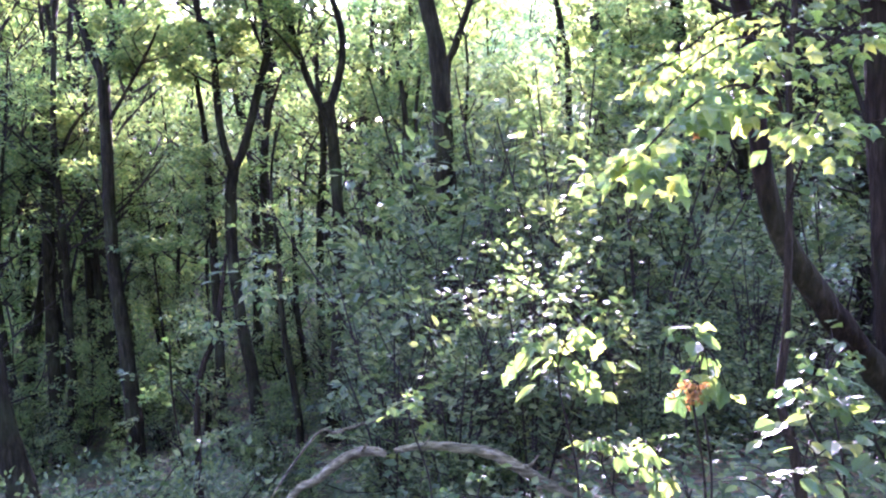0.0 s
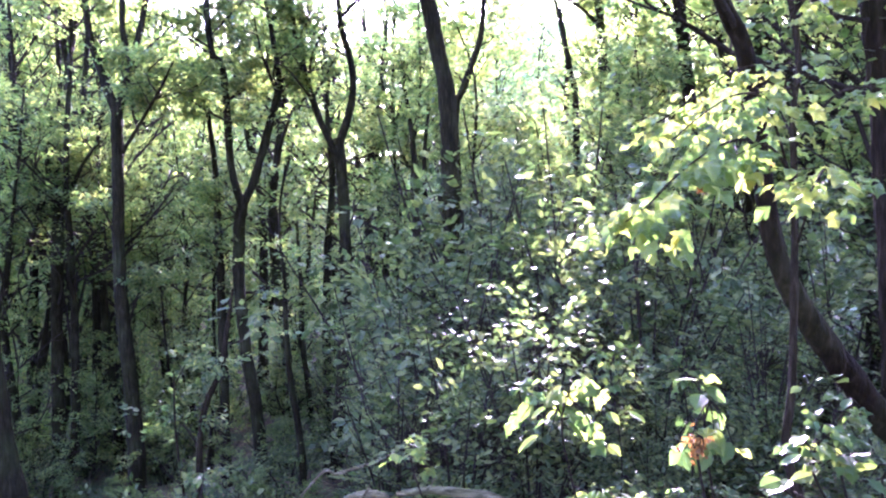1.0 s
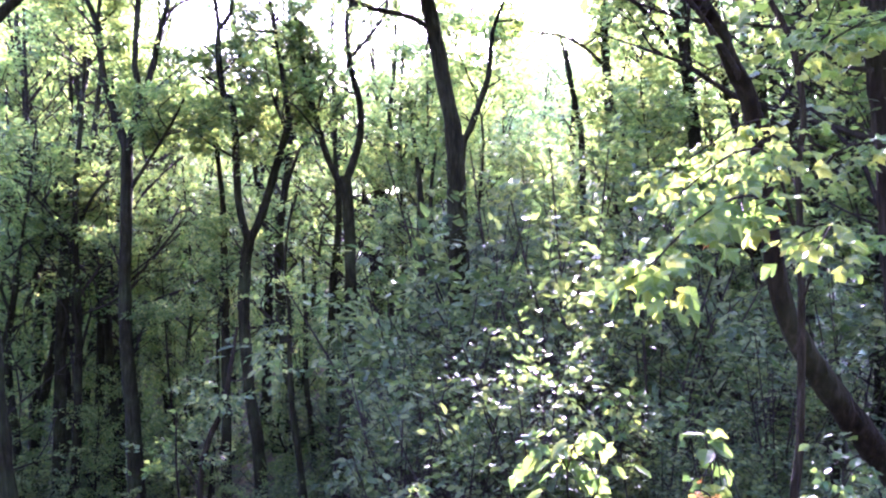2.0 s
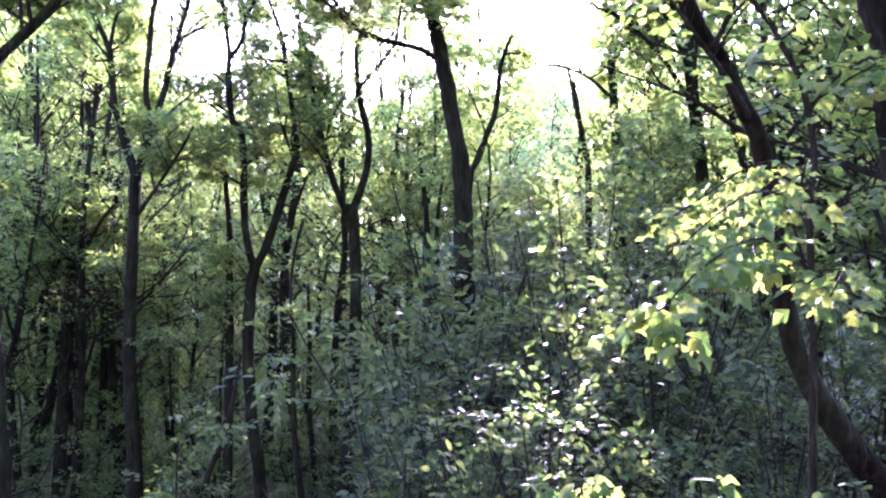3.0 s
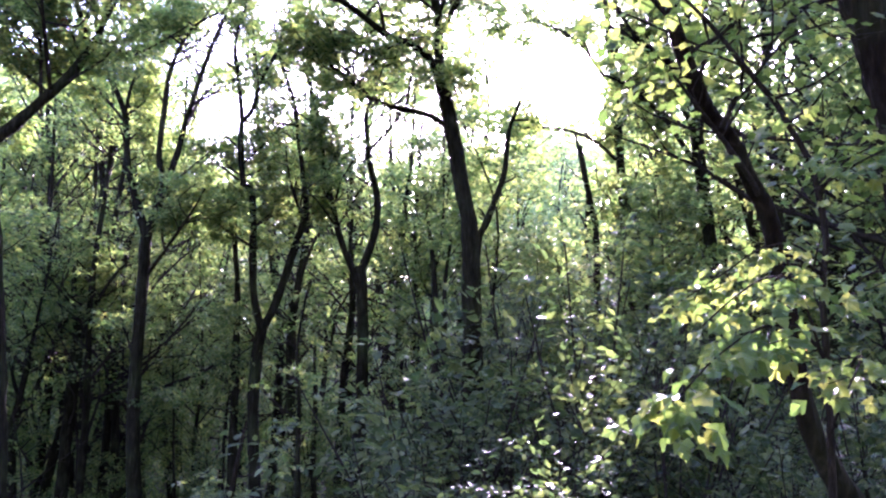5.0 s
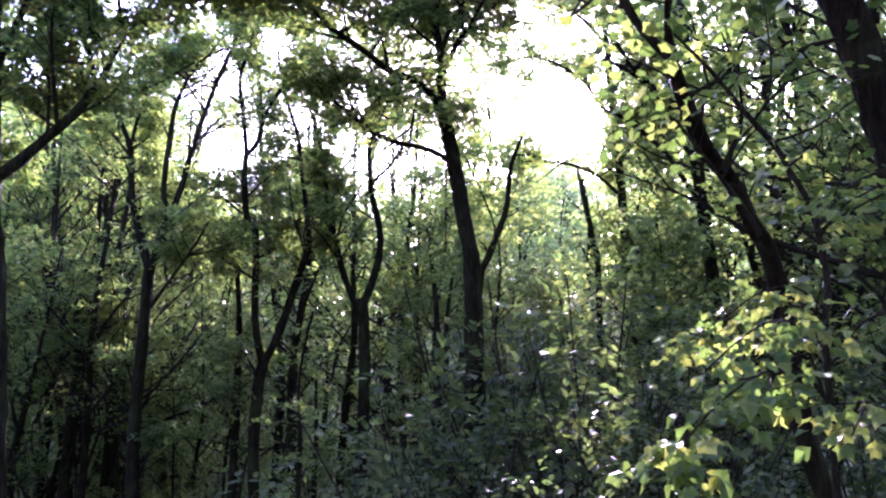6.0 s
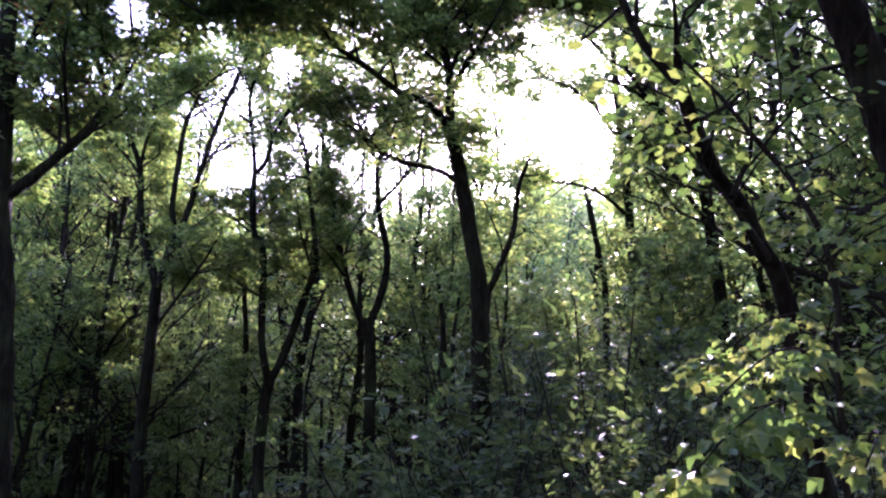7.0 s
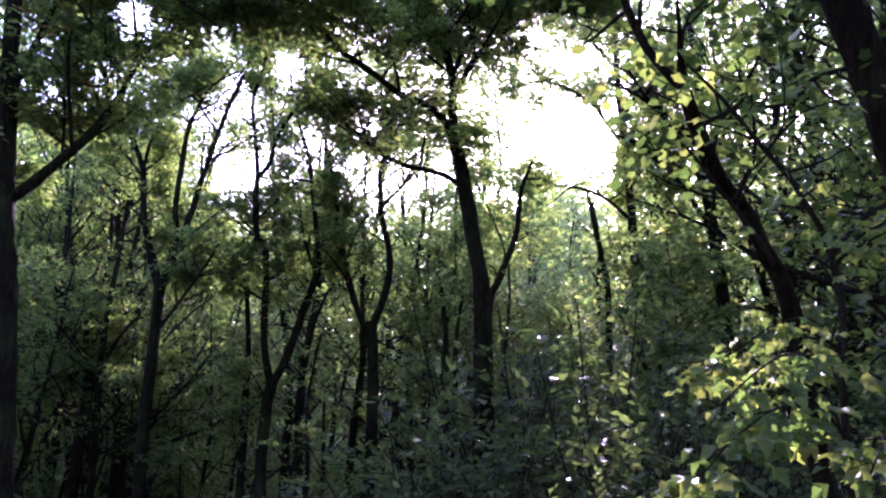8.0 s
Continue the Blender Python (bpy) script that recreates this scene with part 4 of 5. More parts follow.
def far_woods():
    """The closed wood on the hill far behind, too dense to tell its trees apart, and unseen crowns that block sky
    light.
    """
    rng = np.random.default_rng(45)
    o, d, u, s = [], [], [], []
    for k in range(360):
        a = math.radians(rng.uniform(-44, 44) if k < 300 else rng.uniform(-4, 14))
        dist = rng.uniform(38, 85)
        x, y = dist * math.sin(a), dist * math.cos(a)
        g = float(ground_z(x, y))
        top = 1.6 + dist * min(0.26 if -20 < math.degrees(a) < 3 else 0.37, skyline(math.degrees(a))) * rng.uniform(0.72, 0.95) - g
        n, wide = 220, rng.uniform(2.5, 4.5)
        t = rng.random(n) ** 0.8
        ang, r = rng.uniform(0, 6.28, n), wide * np.sqrt(rng.random(n)) * (1.05 - 0.75 * t**2)
        o.append(np.stack([x + r * np.cos(ang), y + r * np.sin(ang), g + 0.4 + top * t], -1))
        d.append(rng.normal(size=(n, 3)))
        u.append(np.stack([rng.normal(0, 0.6, n), rng.normal(0, 0.6, n), np.ones(n)], -1))
        s.append(rng.uniform(0.29, 0.60, n) * dist / 55)
    for k in range(190):
        a, dist, n = math.radians(rng.uniform(-42, 24)), rng.uniform(20, 40), 160
        x, y = dist * math.sin(a), dist * math.cos(a)
        t, ang, r = rng.random(n), rng.uniform(0, 6.28, n), 1.6 * np.sqrt(rng.random(n))
        o.append(np.stack([x + r * np.cos(ang), y + r * np.sin(ang), ground_z(x + r * np.cos(ang), y + r * np.sin(ang)) + 0.2 + rng.uniform(1.8, 3.2) * t], -1))
        d.append(rng.normal(size=(n, 3)))
        u.append(np.stack([rng.normal(0, 0.8, n), rng.normal(0, 0.8, n), np.ones(n)], -1))
        s.append(rng.uniform(0.12, 0.22, n) * dist / 25)
    for k in range(90):
        a, dist, n = math.radians(rng.uniform(-44, 44)), rng.uniform(88, 125), 220
        x, y = dist * math.sin(a), dist * math.cos(a)
        t, ang, r = rng.random(n), rng.uniform(0, 6.28, n), 5.5 * np.sqrt(rng.random(n))
        o.append(np.stack([x + r * np.cos(ang), y + r * np.sin(ang), float(ground_z(x, y)) + 0.5 + (1.6 + 0.17 * dist - float(ground_z(x, y))) * t], -1))
        d.append(rng.normal(size=(n, 3)))
        u.append(np.stack([rng.normal(0, 0.6, n), rng.normal(0, 0.6, n), np.ones(n)], -1))
        s.append(rng.uniform(0.9, 1.5, n))
    # the roof of crowns over the hollow, open where the canopy has its gaps
    for k in range(210):
        x, y = rng.uniform(-24, 17), rng.uniform(13, 32)
        dist, n = math.hypot(x, y), 240
        c = np.array([x, y, 1.9 + dist * rng.uniform(0.35, 0.62)])
        p = c + rng.normal(0, 0.55, (n, 3)) * np.array([1.5, 1.5, 0.5])
        p = np.array([q for q in p if not open_canopy(q)]).reshape(-1, 3)
        n = len(p)
        o.append(p)
        d.append(rng.normal(size=(n, 3)) * np.array([1, 1, 0.4]))
        u.append(np.stack([rng.normal(0, 0.5, n), rng.normal(0, 0.5, n), np.ones(n)], -1))
        s.append(rng.uniform(0.10, 0.17, n) * max(1.0, dist / 20))
    # crowns that stand behind the leaning trunks
    for k in range(40):
        a, dist, n = math.radians(rng.uniform(14, 35)), rng.uniform(17, 30), 260
        c = np.array([dist * math.sin(a), dist * math.cos(a), 1.9 + dist * rng.uniform(0.16, 0.5)])
        p = c + rng.normal(0, 0.6, (n, 3)) * np.array([1.4, 1.4, 0.8])
        o.append(p)
        d.append(rng.normal(size=(n, 3)) * np.array([1, 1, 0.5]))
        u.append(np.stack([rng.normal(0, 0.5, n), rng.normal(0, 0.5, n), np.ones(n)], -1))
        s.append(rng.uniform(0.13, 0.20, n))
    # the roof goes on unseen over and behind the path, added to dim skylight
    for k in range(420):
        x, y, n = rng.uniform(-17, 17), rng.uniform(-15, 13), 110
        z = 1.9 + max(rng.uniform(6.0, 9.5), 0.70 * math.hypot(x, y) if y > 0 else 0)
        p = np.array([x, y, z]) + rng.normal(0, 0.55, (n, 3)) * np.array([1.5, 1.5, 0.5])
        o.append(p)
        d.append(rng.normal(size=(n, 3)) * np.array([1, 1, 0.4]))
        u.append(np.stack([rng.normal(0, 0.5, n), rng.normal(0, 0.5, n), np.ones(n)], -1))
        s.append(rng.uniform(0.15, 0.25, n))
    # crowns that close the view between the trunks of the hollow
    for k in range(60):
        a, dist, n = math.radians(rng.uniform(-36, -14)), rng.uniform(23, 36), 300
        x, y = dist * math.sin(a), dist * math.cos(a)
        g = float(ground_z(x, y))
        top = 1.6 + dist * min(0.38, skyline(math.degrees(a) + 1.0)) * rng.uniform(0.8, 1.02) - g
        t, ang, r = rng.random(n) ** 0.7, rng.uniform(0, 6.28, n), 2.3 * np.sqrt(rng.random(n))
        o.append(np.stack([x + r * np.cos(ang), y + r * np.sin(ang), g + 0.4 + top * t * (1.0 - 0.12 * (r / 2.3) ** 2)], -1))
        d.append(rng.normal(size=(n, 3)))
        u.append(np.stack([rng.normal(0, 0.6, n), rng.normal(0, 0.6, n), np.ones(n)], -1))
        s.append(rng.uniform(0.16, 0.28, n))
    for k in range(60):
        a, dist, n = math.radians(rng.uniform(-38, -20.5)), rng.uniform(25, 40), 460
        x, y = dist * math.sin(a), dist * math.cos(a)
        g = float(ground_z(x, y))
        top = 1.6 + dist * rng.uniform(0.22, 0.33 if a < math.radians(-22.5) else 0.24) - g
        t, ang, r = rng.random(n) ** 0.6, rng.uniform(0, 6.28, n), 2.4 * np.sqrt(rng.random(n))
        o.append(np.stack([x + r * np.cos(ang), y + r * np.sin(ang), g + 1.0 + top * t * (1.0 - 0.15 * (r / 2.4) ** 2)], -1))
        d.append(rng.normal(size=(n, 3)))
        u.append(np.stack([rng.normal(0, 0.6, n), rng.normal(0, 0.6, n), np.ones(n)], -1))
        s.append(rng.uniform(0.20, 0.34, n))
    # unseen ring of crowns at the sides and back, added against low sky light
    for k in range(300):
        a, dist, n = math.radians(rng.uniform(42, 318)), rng.uniform(15, 32), 90
        x, y = dist * math.sin(a), dist * math.cos(a)
        t, ang, r = rng.random(n), rng.uniform(0, 6.28, n), 3.0 * np.sqrt(rng.random(n))
        o.append(np.stack([x + r * np.cos(ang), y + r * np.sin(ang), float(ground_z(x, y)) + 0.3 + 0.62 * dist * t], -1))
        d.append(rng.normal(size=(n, 3)))
        u.append(np.stack([rng.normal(0, 0.6, n), rng.normal(0, 0.6, n), np.ones(n)], -1))
        s.append(rng.uniform(0.65, 1.15, n))
    # a denser stand far behind the forked trees
    rng = np.random.default_rng(66)
    for k in range(55):
        a, dist, n = math.radians(rng.uniform(-37, -9)), rng.uniform(36, 50), 420
        x, y = dist * math.sin(a), dist * math.cos(a)
        g = float(ground_z(x, y))
        top = 1.6 + dist * rng.uniform(0.17, 0.30 if a < math.radians(-22.5) else 0.225) - g
        t, ang, r = rng.random(n) ** 0.6, rng.uniform(0, 6.28, n), 3.0 * np.sqrt(rng.random(n))
        o.append(np.stack([x + r * np.cos(ang), y + r * np.sin(ang), g + 1.0 + top * t * (1.0 - 0.15 * (r / 3.0) ** 2)], -1))
        d.append(rng.normal(size=(n, 3)))
        u.append(np.stack([rng.normal(0, 0.6, n), rng.normal(0, 0.6, n), np.ones(n)], -1))
        s.append(rng.uniform(0.28, 0.46, n))
    v, f = scatter(BLADE_SMALL, np.vstack(o), np.vstack(d), np.vstack(u), np.concatenate(s))
    tagged(new("far_woods", mesh_of("far_woods", v, f, LEAF_FAR)), "dense green woodland on the hillside, with unseen shading crowns added overhead and behind", "woods", kind="stuff")


far_woods()


# ---- shrubs ----
def shrub(seed, stems, height, spread, leaves, size, blade=BLADE_OVAL, leaf=LEAF_SHRUB):
    rng = np.random.default_rng(seed)
    root = new("shrub")
    tips = []
    for _ in range(stems):
        wood = Wood()
        a, h = rng.uniform(0, 6.28), height * rng.uniform(0.6, 1.1)
        o = np.array([math.cos(a), math.sin(a)]) * spread * rng.uniform(0.4, 1)
        line = spline([(o[0] * 0.1, o[1] * 0.1, 0, 0.014), (o[0] * 0.4, o[1] * 0.4, h * 0.5, 0.010), (*o, h, 0.004)], 0.2)
        wood.tube(line, 5)
        for b in shoots(rng, line, 8, 0.25, height * 0.32, 0.15, grain=0.6):
            wood.tube(b, 3)
            tips.append(b)
        part("stem", wood.mesh("stem", TWIG), root)
    spots, heads = leaf_spots(rng, tips, leaves, 0.2, 0.04)
    if height > 2:
        spots, heads = clumped(spots, heads, np.array([seed, 0, 0]), 2.0, 0.06)
    v, f = foliage(rng, spots, heads, 8, 0.32, size, blade, 0.16)
    part("foliage", mesh_of("foliage", v, f, leaf), root, kind="stuff")
    return tagged(root, "green leafy shrub growing in the forest undergrowth", "shrub", "shrubs of the undergrowth")


def place(ob, x, y, s=1.0, turn=0.0, dz=-0.03):
    ob.matrix_basis = pose(x, y, float(ground_z(x, y)) + dz, 0, 0, turn)
    ob.scale = (s, s, s)
    return ob


HAZEL = [shrub(200 + k, 11, 2.3, 1.0, 5, size) for k, size in enumerate((0.095, 0.080, 0.088))]
LOW = [shrub(210 + k, 7, 1.0, 0.7, 3, 0.068, BLADE_SMALL) for k in range(4)]


def hazel(k, x, y, top, turn, label, again=False):
    """A hazel bush that reaches the height top."""
    s = (top - float(ground_z(x, y))) / 2.35
    ob = place(HAZEL[k], x, y, s, turn) if not again else copy_thing(HAZEL[k], pose(x, y, float(ground_z(x, y)) - 0.03, 0, 0, turn))
    ob.scale = (s, s, s)
    return tagged(ob, label, group="hazel bushes on the slope")


BUSH = "green hazel bush with rounded leaves"
hazel(0, 0.05, 5.2, 1.15, 0, "broad green hazel bush with rounded leaves")
hazel(1, 0.75, 6.2, 1.20, 70, BUSH)
hazel(2, 1.75, 6.7, 1.95, 20, "tall hazel bush with layered sunlit sprays")
for k, x, y, top, turn in ((2, 0.55, 4.9, 1.1, 200), (0, -0.45, 6.1, 1.0, 120), (1, 1.05, 7.4, 1.4, 310), (2, -0.1, 7.2, 1.1, 15), (0, 1.45, 5.3, 0.8, 250),
                           (1, 2.3, 5.5, 1.1, 40), (0, 2.7, 7.0, 1.7, 95), (2, 3.9, 7.6, 1.7, 160), (1, 1.6, 8.8, 2.1, 185), (0, 0.5, 8.7, 2.1, 33), (2, 1.1, 9.5, 2.3, 77), (1, -0.2, 8.5, 1.8, 140), (0, 3.2, 9.6, 1.9, 275), (2, 5.6, 9.2, 2.2, 310),
                           (1, -0.4, 9.2, 1.0, 60), (0, 0.9, 11.0, 2.8, 210), (1, 0.3, 11.7, 2.8, 20), (2, 1.7, 10.6, 2.7, 300), (2, 2.6, 11.5, 2.4, 95), (0, 5.2, 12.0, 2.2, 185), (1, 7.5, 11.5, 2.4, 275)):
    hazel(k, x, y, top, turn, BUSH, True)


def plant_low():
    rng = np.random.default_rng(41)
    done = 0
    first = [True] * 4
    while done < 80:
        y = rng.uniform(4.6, 22)
        x = rng.uniform(-1, 1) * (0.60 * y + 1.0)
        if y < 9 and x > -1.5 and rng.random() < 0.6:
            continue
        k = done % 4
        s = rng.uniform(0.6, 1.15) * (1.0 if y < 12 else 1.3)
        if first[k]:
            place(LOW[k], x, y, s, rng.uniform(0, 360))
            first[k] = False
        else:
            ob = copy_thing(LOW[k], pose(x, y, float(ground_z(x, y)) - 0.03, 0, 0, rng.uniform(0, 360)))
            ob.scale = (s, s, s)
        done += 1


def plant_near():
    rng = np.random.default_rng(46)
    for k in range(18):
        y = rng.uniform(3.9, 6.4)
        x = rng.uniform(-0.5, 0.62 * y)
        s = rng.uniform(0.45, 0.8)
        if y < 5.0 and x < 1.3:
            continue
        ob = copy_thing(LOW[k % 4], pose(x, y, float(ground_z(x, y)) - 0.03, 0, 0, rng.uniform(0, 360)))
        ob.scale = (s, s, s)


plant_low()
plant_near()


# ---- herbs and litter on the floor ----
def carpets():
    rng = np.random.default_rng(42)
    n = 16000
    y = 2.5 + 24 * rng.random(n) ** 1.2
    x = rng.uniform(-1, 1, n) * (0.62 * y + 1.5)
    o = np.stack([x, y, ground_z(x, y) + 0.015], -1)
    d = np.stack([rng.normal(size=n), rng.normal(size=n), rng.normal(0, 0.15, n)], -1)
    u = np.stack([rng.normal(0, 0.3, n), rng.normal(0, 0.3, n), np.ones(n)], -1)
    v, f = scatter(BLADE_SMALL, o, d, u, rng.uniform(0.05, 0.11, n))
    tagged(new("leaf_litter", mesh_of("leaf_litter", v, f, LEAF_DEAD)), "brown fallen leaves strewn over the forest floor", "leaf litter", kind="stuff")
    n = 5200
    y = 3.2 + 18 * rng.random(n) ** 1.1
    x = rng.uniform(-1, 1, n) * (0.60 * y + 1.2)
    low = np.where((y < 4.6) & (x > -1.2) & (x < 0.7), 0.4, 1.0)
    o = np.stack([x, y, ground_z(x, y) + low * rng.uniform(0.04, 0.38, n)], -1)
    a = rng.uniform(0, 6.28, n)
    v, f = foliage(rng, o, np.stack([np.cos(a), np.sin(a), rng.uniform(-0.1, 0.5, n)], -1), 7, 0.20, 0.06, BLADE_SMALL, 0.3)
    n = 4200
    y = rng.uniform(17, 60, n)
    x = rng.uniform(-1, 1, n) * (0.60 * y + 2)
    o2 = np.stack([x, y, ground_z(x, y) + 1.5 * rng.random(n) ** 1.5], -1)
    a = rng.uniform(0, 6.28, n)
    v2, f2 = foliage(rng, o2, np.stack([np.cos(a), np.sin(a), rng.uniform(-0.1, 0.6, n)], -1), 7, 0.7, 0.20, BLADE_SMALL, 0.4)
    v, f = np.vstack([v, v2]), np.vstack([f, f2 + len(v)])
    tagged(new("undergrowth", mesh_of("undergrowth", v, f, LEAF_SHRUB)), "low green herbs and seedlings covering the slope", "undergrowth", kind="stuff")


carpets()


# ---- fallen boughs ----
def fallen_bough(limb, foot, stubs, seed, label):
    """A dead bough, arched clear of the herbs, with broken stubs; foot is where its thick end meets the ground."""
    rng = np.random.default_rng(seed)
    root = new("fallen_bough")
    x, y = foot
    root.location = (x, y, float(ground_z(x, y)))
    at = np.array([*root.location, 0.0])
    knots = [np.array(k) - at for k in limb]
    end = np.array([0, 0, -0.02, limb[-1][3]])
    line = spline(knots + [end], 0.04)
    line[:, :3] += 0.006 * np.cumsum(rng.normal(0, 0.6, (len(line), 3)), 0) / 3
    w = Wood()
    w.tube(line, 12, 0.12, rng)
    part("stem", w.mesh("stem", DEADWOOD), root)
    for k in stubs:
        s = Wood()
        a, b, c, r = knots[k]
        s.tube(spline([(a, b, c, r * 0.5), (a + 0.05, b - 0.10, c + 0.05, r * 0.35), (a + 0.09, b - 0.16, c + 0.13, r * 0.15)], 0.04), 8, 0.08, rng)
        part("stub", s.mesh("stub", DEADWOOD), root)
    tagged(root, label, "fallen branch", "fallen boughs")


fallen_bough(W[0], (-1.35, 4.6), (2,), 43, "arched weathered bough with a pale broken end")
fallen_bough(W[1], (1.25, 4.2), (1, 4), 47, "long grey weathered bough lying in the undergrowth")
fallen_bough(W[2][::-1], (-1.75, 5.1), (2,), 48, "thin dead branch leaning among the herbs")


# ---- leaves close to the camera ----
def oval_blade():
    v, f = [(0, 0, 0)], []
    xs = (0.12, 0.3, 0.5, 0.7, 0.87)
    ws = (0.13, 0.25, 0.29, 0.23, 0.11)
    for x, w in zip(xs, ws):
        bow = -0.12 * x * x
        v += [(x, w, 0.05 + bow), (x, 0, bow), (x, -w, 0.05 + bow)]
    v.append((1, 0, -0.14))
    f += [(0, 2, 1), (0, 3, 2)]
    for k in range(4):
        a, b = 1 + 3 * k, 4 + 3 * k
        f += [(a, a + 1, b + 1), (a, b + 1, b), (a + 1, a + 2, b + 2), (a + 1, b + 2, b + 1)]
    f += [(13, 14, 16), (14, 15, 16)]
    return np.array(v, float), np.array(f)


MAPLE = mesh_of("leaf", *maple_blade(5, True, 0.10, 0.4), LEAF_NEAR)
MAPLE_A = mesh_of("leaf", *maple_blade(5, True, 0.16, 2.2), LEAF_NEAR)
MAPLE_B = mesh_of("leaf", *maple_blade(3, True, 0.12, 4.0), LEAF_NEAR)
OVAL = mesh_of("leaf", *oval_blade(), LEAF_GLOSSY)
OVAL_B = mesh_of("leaf", *oval_blade(), LEAF_LOW)
MAPLE_C = mesh_of("leaf", *maple_blade(5, True, 0.13, 1.2), LEAF_LOW)
RUST = mesh_of("leaf", *maple_blade(3, True, 0.25, 0.8), LEAF_RUST)


def hang_leaves(rng, parent, at, line, count, meshes, size, droop=0.5, first=0.1, reach=0.10, tilt=0.3):
    """Single leaves on short stalks along a twig, blades mostly spread level and hanging at the tip."""
    for k in range(count):
        t = first + (1 - first) * (k + rng.uniform(0, 1)) / count
        i = min(int(t * (len(line) - 1)), len(line) - 2)
        along = line[i + 1, :3] - line[i, :3]
        along = along / (np.linalg.norm(along) + 1e-9)
        side = np.cross(along, (0, 0, 1)) * (1 if k % 2 else -1)
        turn = rng.uniform(0, 6.28)
        side = side + max(0.0, abs(along[2]) - 0.3) * 1.5 * np.array([math.cos(turn), math.sin(turn), 0])
        d = along * rng.uniform(0.1, 0.9) * (1.1 - abs(along[2])) + side * rng.uniform(0.3, 1.0) + np.array([0, 0, -droop * rng.uniform(0.2, 1.4)])
        d = d / np.linalg.norm(d)
        base = line[i, :3] + d * reach * rng.uniform(0.2, 1.0) + rng.normal(0, 0.02, 3)
        up = np.array([rng.normal(0, tilt), rng.normal(0, tilt) - 0.6 * tilt, 1.0])
        m = turns(d[None], up[None])[0]
        s = size * rng.uniform(0.7, 1.2)
        ob = new("leaf", meshes[int(rng.integers(0, len(meshes)))])
        ob.parent = parent
        ob.matrix_basis = Matrix.Translation(Vector(base - at)) @ Matrix(m.tolist()).to_4x4() @ Matrix.Diagonal((s, s, s, 1))


def young_maple():
    """The sapling by the path: its arched stem, side branches and large leaves."""
    rng = np.random.default_rng(44)
    x, y, z, r = M[0][0]
    g = float(ground_z(x, y)) - 0.05
    root = new("young_maple")
    root.location = (x, y, g)
    at = np.array([x, y, g])

    def wood(name, limb, sides, step):
        line = spline(limb, step)
        moved = line.copy()
        moved[:, :3] -= at
        w = Wood()
        w.tube(moved, sides, 0.05, rng)
        part(name, w.mesh(name, BARK_SMOOTH), root)
        return line

    stem = wood("trunk", [(x, y, g, r * 1.2)] + M[0], 12, 0.06)
    lines = [wood("branch", b, 6, 0.05) for b in M[1:]]
    kinds = ((84, 0.080), (50, 0.062), (18, 0.070), (34, 0.062), (18, 0.068), (22, 0.066), (14, 0.062))
    for line, (n, size) in zip(lines, kinds):
        hang_leaves(rng, root, at, line, n, (MAPLE, MAPLE_A, MAPLE_B), size, 0.45, 0.25, 0.14, 0.42)
        for b in shoots(rng, line, 4, 0.3, 0.28, -0.1):
            moved = b.copy()
            moved[:, :3] -= at
            w = Wood()
            w.tube(moved, 4)
            part("twig", w.mesh("twig", BARK_SMOOTH), root)
            hang_leaves(rng, root, at, b, 6, (MAPLE, MAPLE_B), size, 0.4, 0.2, 0.08)
    hang_leaves(rng, root, at, lines[0][len(lines[0]) // 6:len(lines[0]) // 2], 4, (RUST,), 0.045, 1.4, 0.2, 0.16)
    for b in shoots(rng, stem, 10, 0.55, 0.5, 0.0):
        moved = b.copy()
        moved[:, :3] -= at
        w = Wood()
        w.tube(moved, 4)
        part("twig", w.mesh("twig", BARK_SMOOTH), root)
        hang_leaves(rng, root, at, b, 8, (MAPLE_B, MAPLE), 0.062, 0.5, 0.2, 0.06)
    tagged(root, "slender arching young maple with large sunlit yellow-green leaves", "sapling")


young_maple()


def leafy(name, label, x, y, z, wide, twigs, per, meshes, size, seed, category="seedling", droop=0.35, foot=(0.06, 0.12)):
    """A plant of one bent stem with twigs that spread near its top, each ending in a few leaves."""
    rng = np.random.default_rng(seed)
    fx, fy = x + foot[0], y + foot[1]
    g = float(ground_z(fx, fy)) - 0.03
    root = new(name)
    root.location = (fx, fy, g)
    at = np.array([fx, fy, g])

    def wood(kind, line):
        moved = line.copy()
        moved[:, :3] -= at
        w = Wood()
        w.tube(moved, 5)
        part(kind, w.mesh(kind, TWIG), root)

    low = z - 0.6 * wide
    stem = spline([(fx, fy, g, 0.006), (fx + 0.03, fy, g + (low - g) * 0.5, 0.005), (x, y, low, 0.0045), (x + 0.02, y, z, 0.003)], 0.06)
    wood("stem", stem)
    for k in range(twigs):
        a = 6.28 * (k + rng.uniform(0, 0.8)) / twigs
        r, h = wide * rng.uniform(0.35, 1.0), rng.uniform(-0.9, 0.35) * wide
        p = stem[-1 - int(rng.integers(0, 3)), :3]
        e = np.array([x + r * math.cos(a), y + 0.7 * r * math.sin(a), z + h])
        m = (p + e) / 2 + np.array([0, 0, 0.15 * wide])
        twig = spline([(*p, 0.003), (*m, 0.0024), (*e, 0.0012)], 0.03)
        wood("twig", twig)
        hang_leaves(rng, root, at, twig, per, meshes, size, droop, 0.45, 0.03, 0.30)
    tagged(root, label, category)


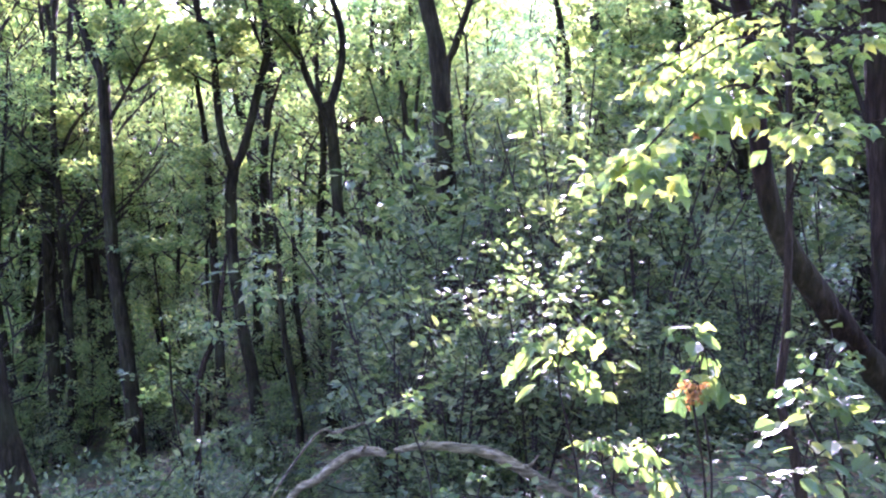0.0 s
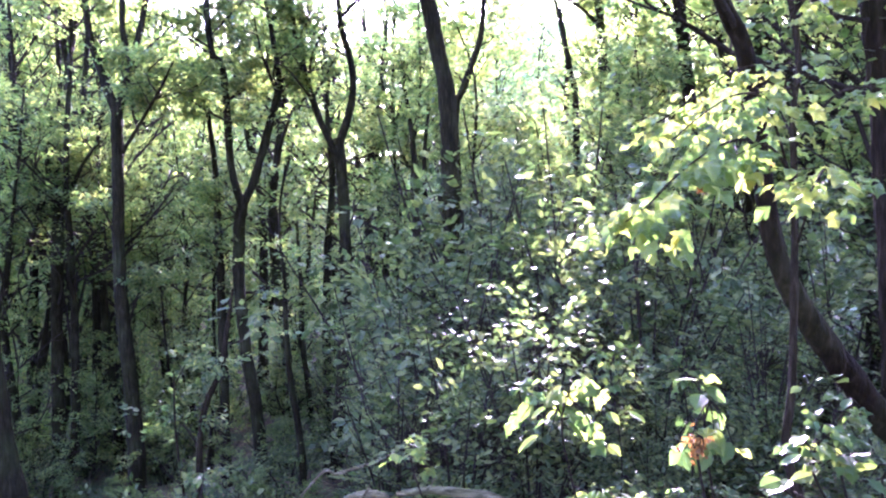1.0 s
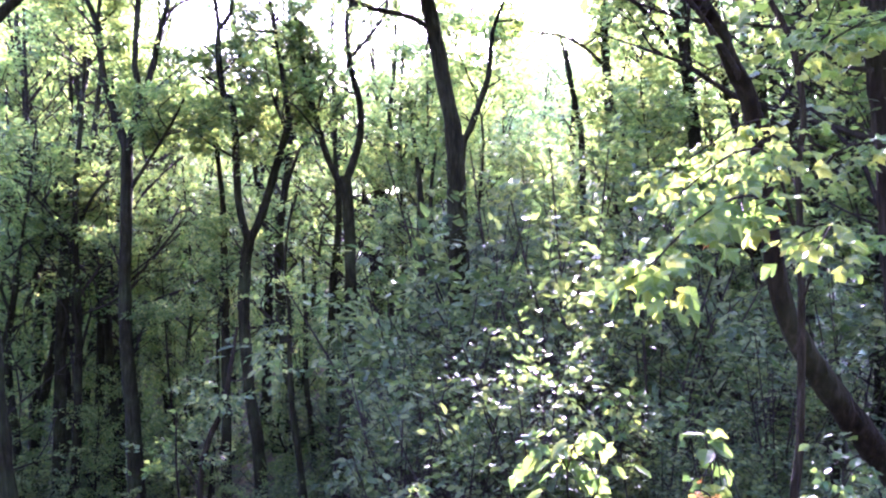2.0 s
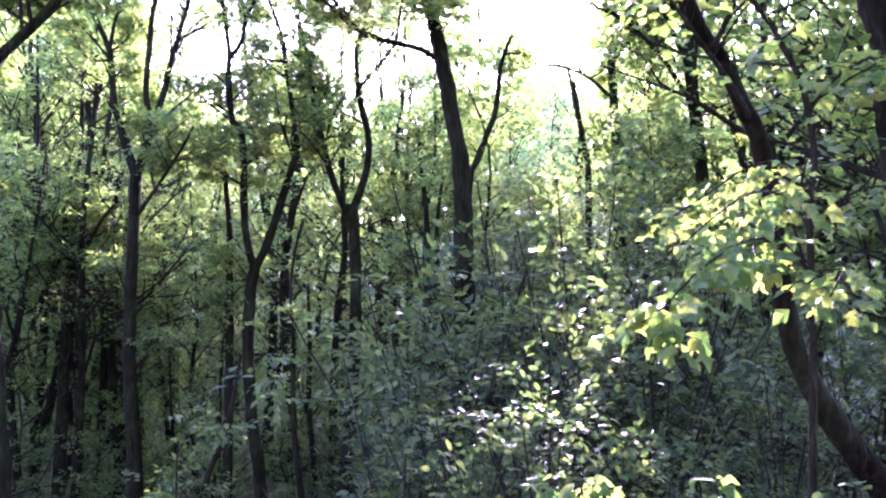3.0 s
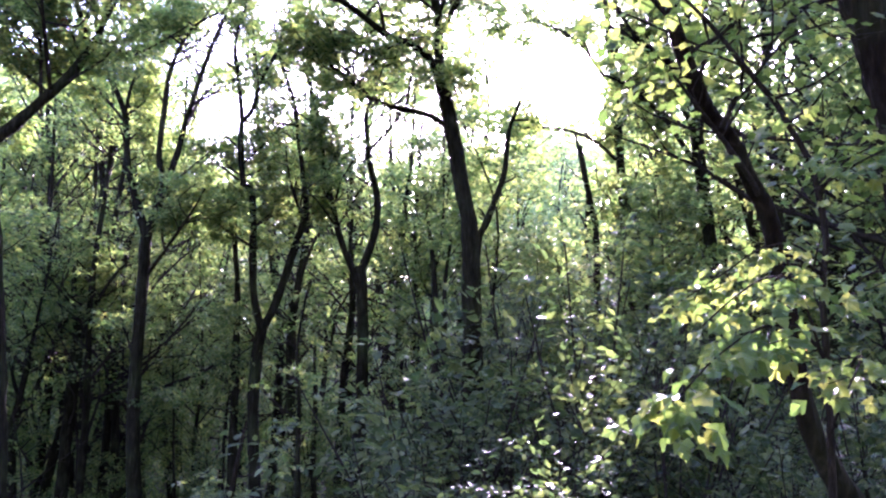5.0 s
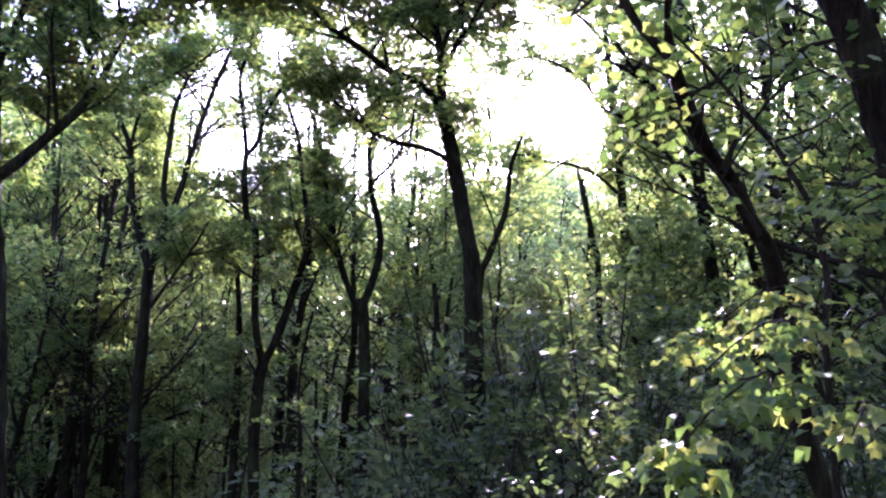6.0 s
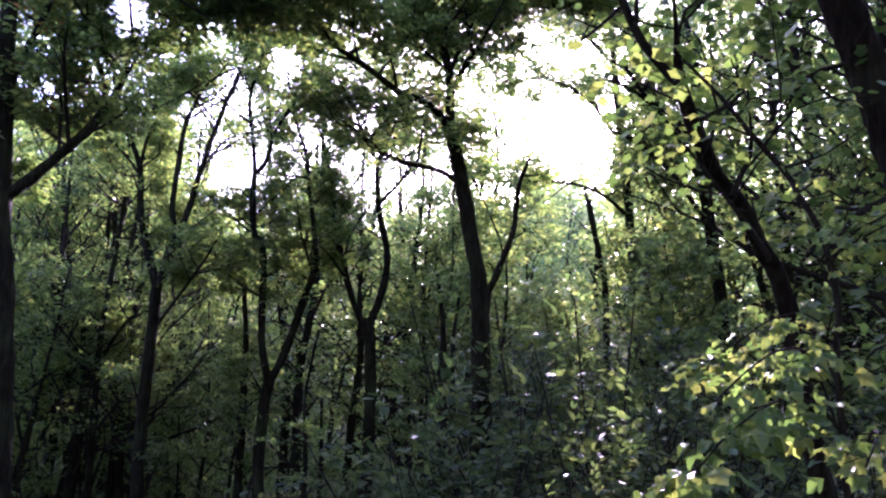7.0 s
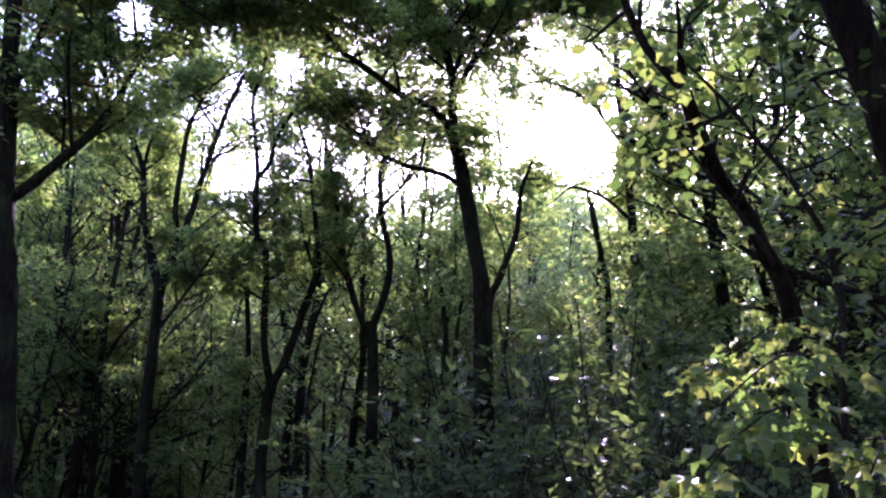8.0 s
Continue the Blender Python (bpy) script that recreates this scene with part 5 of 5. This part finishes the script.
leafy("seedling", "broad-leaved green seedling catching the light", 0.42, 2.8, 0.98, 0.24, 11, 4, (MAPLE_C, OVAL_B, MAPLE_C), 0.085, 50)
leafy("seedling", "green seedling with large drooping leaves", 0.93, 2.75, 0.97, 0.22, 7, 3, (MAPLE_C, OVAL_B, MAPLE_C), 0.10, 51, droop=0.6)
leafy("rust_twig", "twig of withered rust-orange leaves", 0.82, 2.5, 0.91, 0.05, 6, 5, (RUST,), 0.032, 52, "twig", 1.0)
leafy("bramble", "glossy-leaved bramble whose leaves glint whitish", 1.16, 2.4, 0.92, 0.17, 8, 3, (OVAL, MAPLE_C), 0.075, 53, "bramble", 0.1, (0.2, 0.15))
leafy("bramble", "low bramble with level glossy leaves", 1.12, 2.35, 0.74, 0.22, 7, 3, (OVAL,), 0.085, 58, "bramble", 0.1, (0.1, 0.2))
leafy("bramble", "arching bramble cane with glossy leaves", 1.38, 2.4, 0.84, 0.18, 7, 3, (OVAL, OVAL_B), 0.08, 59, "bramble", 0.1, (0.2, 0.1))
leafy("seedling", "small bright green seedling beside the fallen bough", -0.18, 3.5, 0.58, 0.13, 6, 4, (MAPLE_C, OVAL_B), 0.06, 54)
leafy("seedling", "low pale green seedling with oval leaves", 1.0, 3.1, 0.30, 0.18, 7, 4, (OVAL, OVAL_B), 0.06, 55, droop=0.1)
leafy("seedling", "low green seedling under the fallen bough", 0.12, 3.4, 0.20, 0.22, 7, 4, (OVAL_B, MAPLE_C), 0.06, 56, droop=0.1)
leafy("seedling", "low dark green seedling with oval leaves", 0.72, 2.6, 0.66, 0.16, 5, 3, (OVAL_B, MAPLE_C), 0.07, 57, droop=0.5)
leafy("seedling", "yellow-green leafy shoot lit among shaded shrubs", 1.43, 4.62, 0.72, 0.22, 9, 5, (OVAL_B, MAPLE_C), 0.065, 60, droop=0.2)
leafy("seedling", "young leafy shoot catching the light in the undergrowth", 0.97, 4.55, 0.80, 0.20, 9, 5, (OVAL_B, MAPLE_C), 0.062, 62, droop=0.2)
leafy("bramble", "bramble with level leaves beside the young maple", 1.27, 2.5, 1.02, 0.16, 7, 3, (OVAL, MAPLE_C), 0.06, 63, "bramble", 0.1, (0.12, 0.15))
leafy("bramble", "low bramble with small glossy leaves", 1.02, 2.3, 0.66, 0.20, 7, 3, (OVAL, OVAL_B), 0.06, 64, "bramble", 0.1, (0.1, 0.15))
leafy("seedling", "small shaded seedling with toothed green leaves", 0.62, 3.0, 0.56, 0.18, 7, 4, (MAPLE_C, OVAL_B), 0.06, 65, droop=0.3)
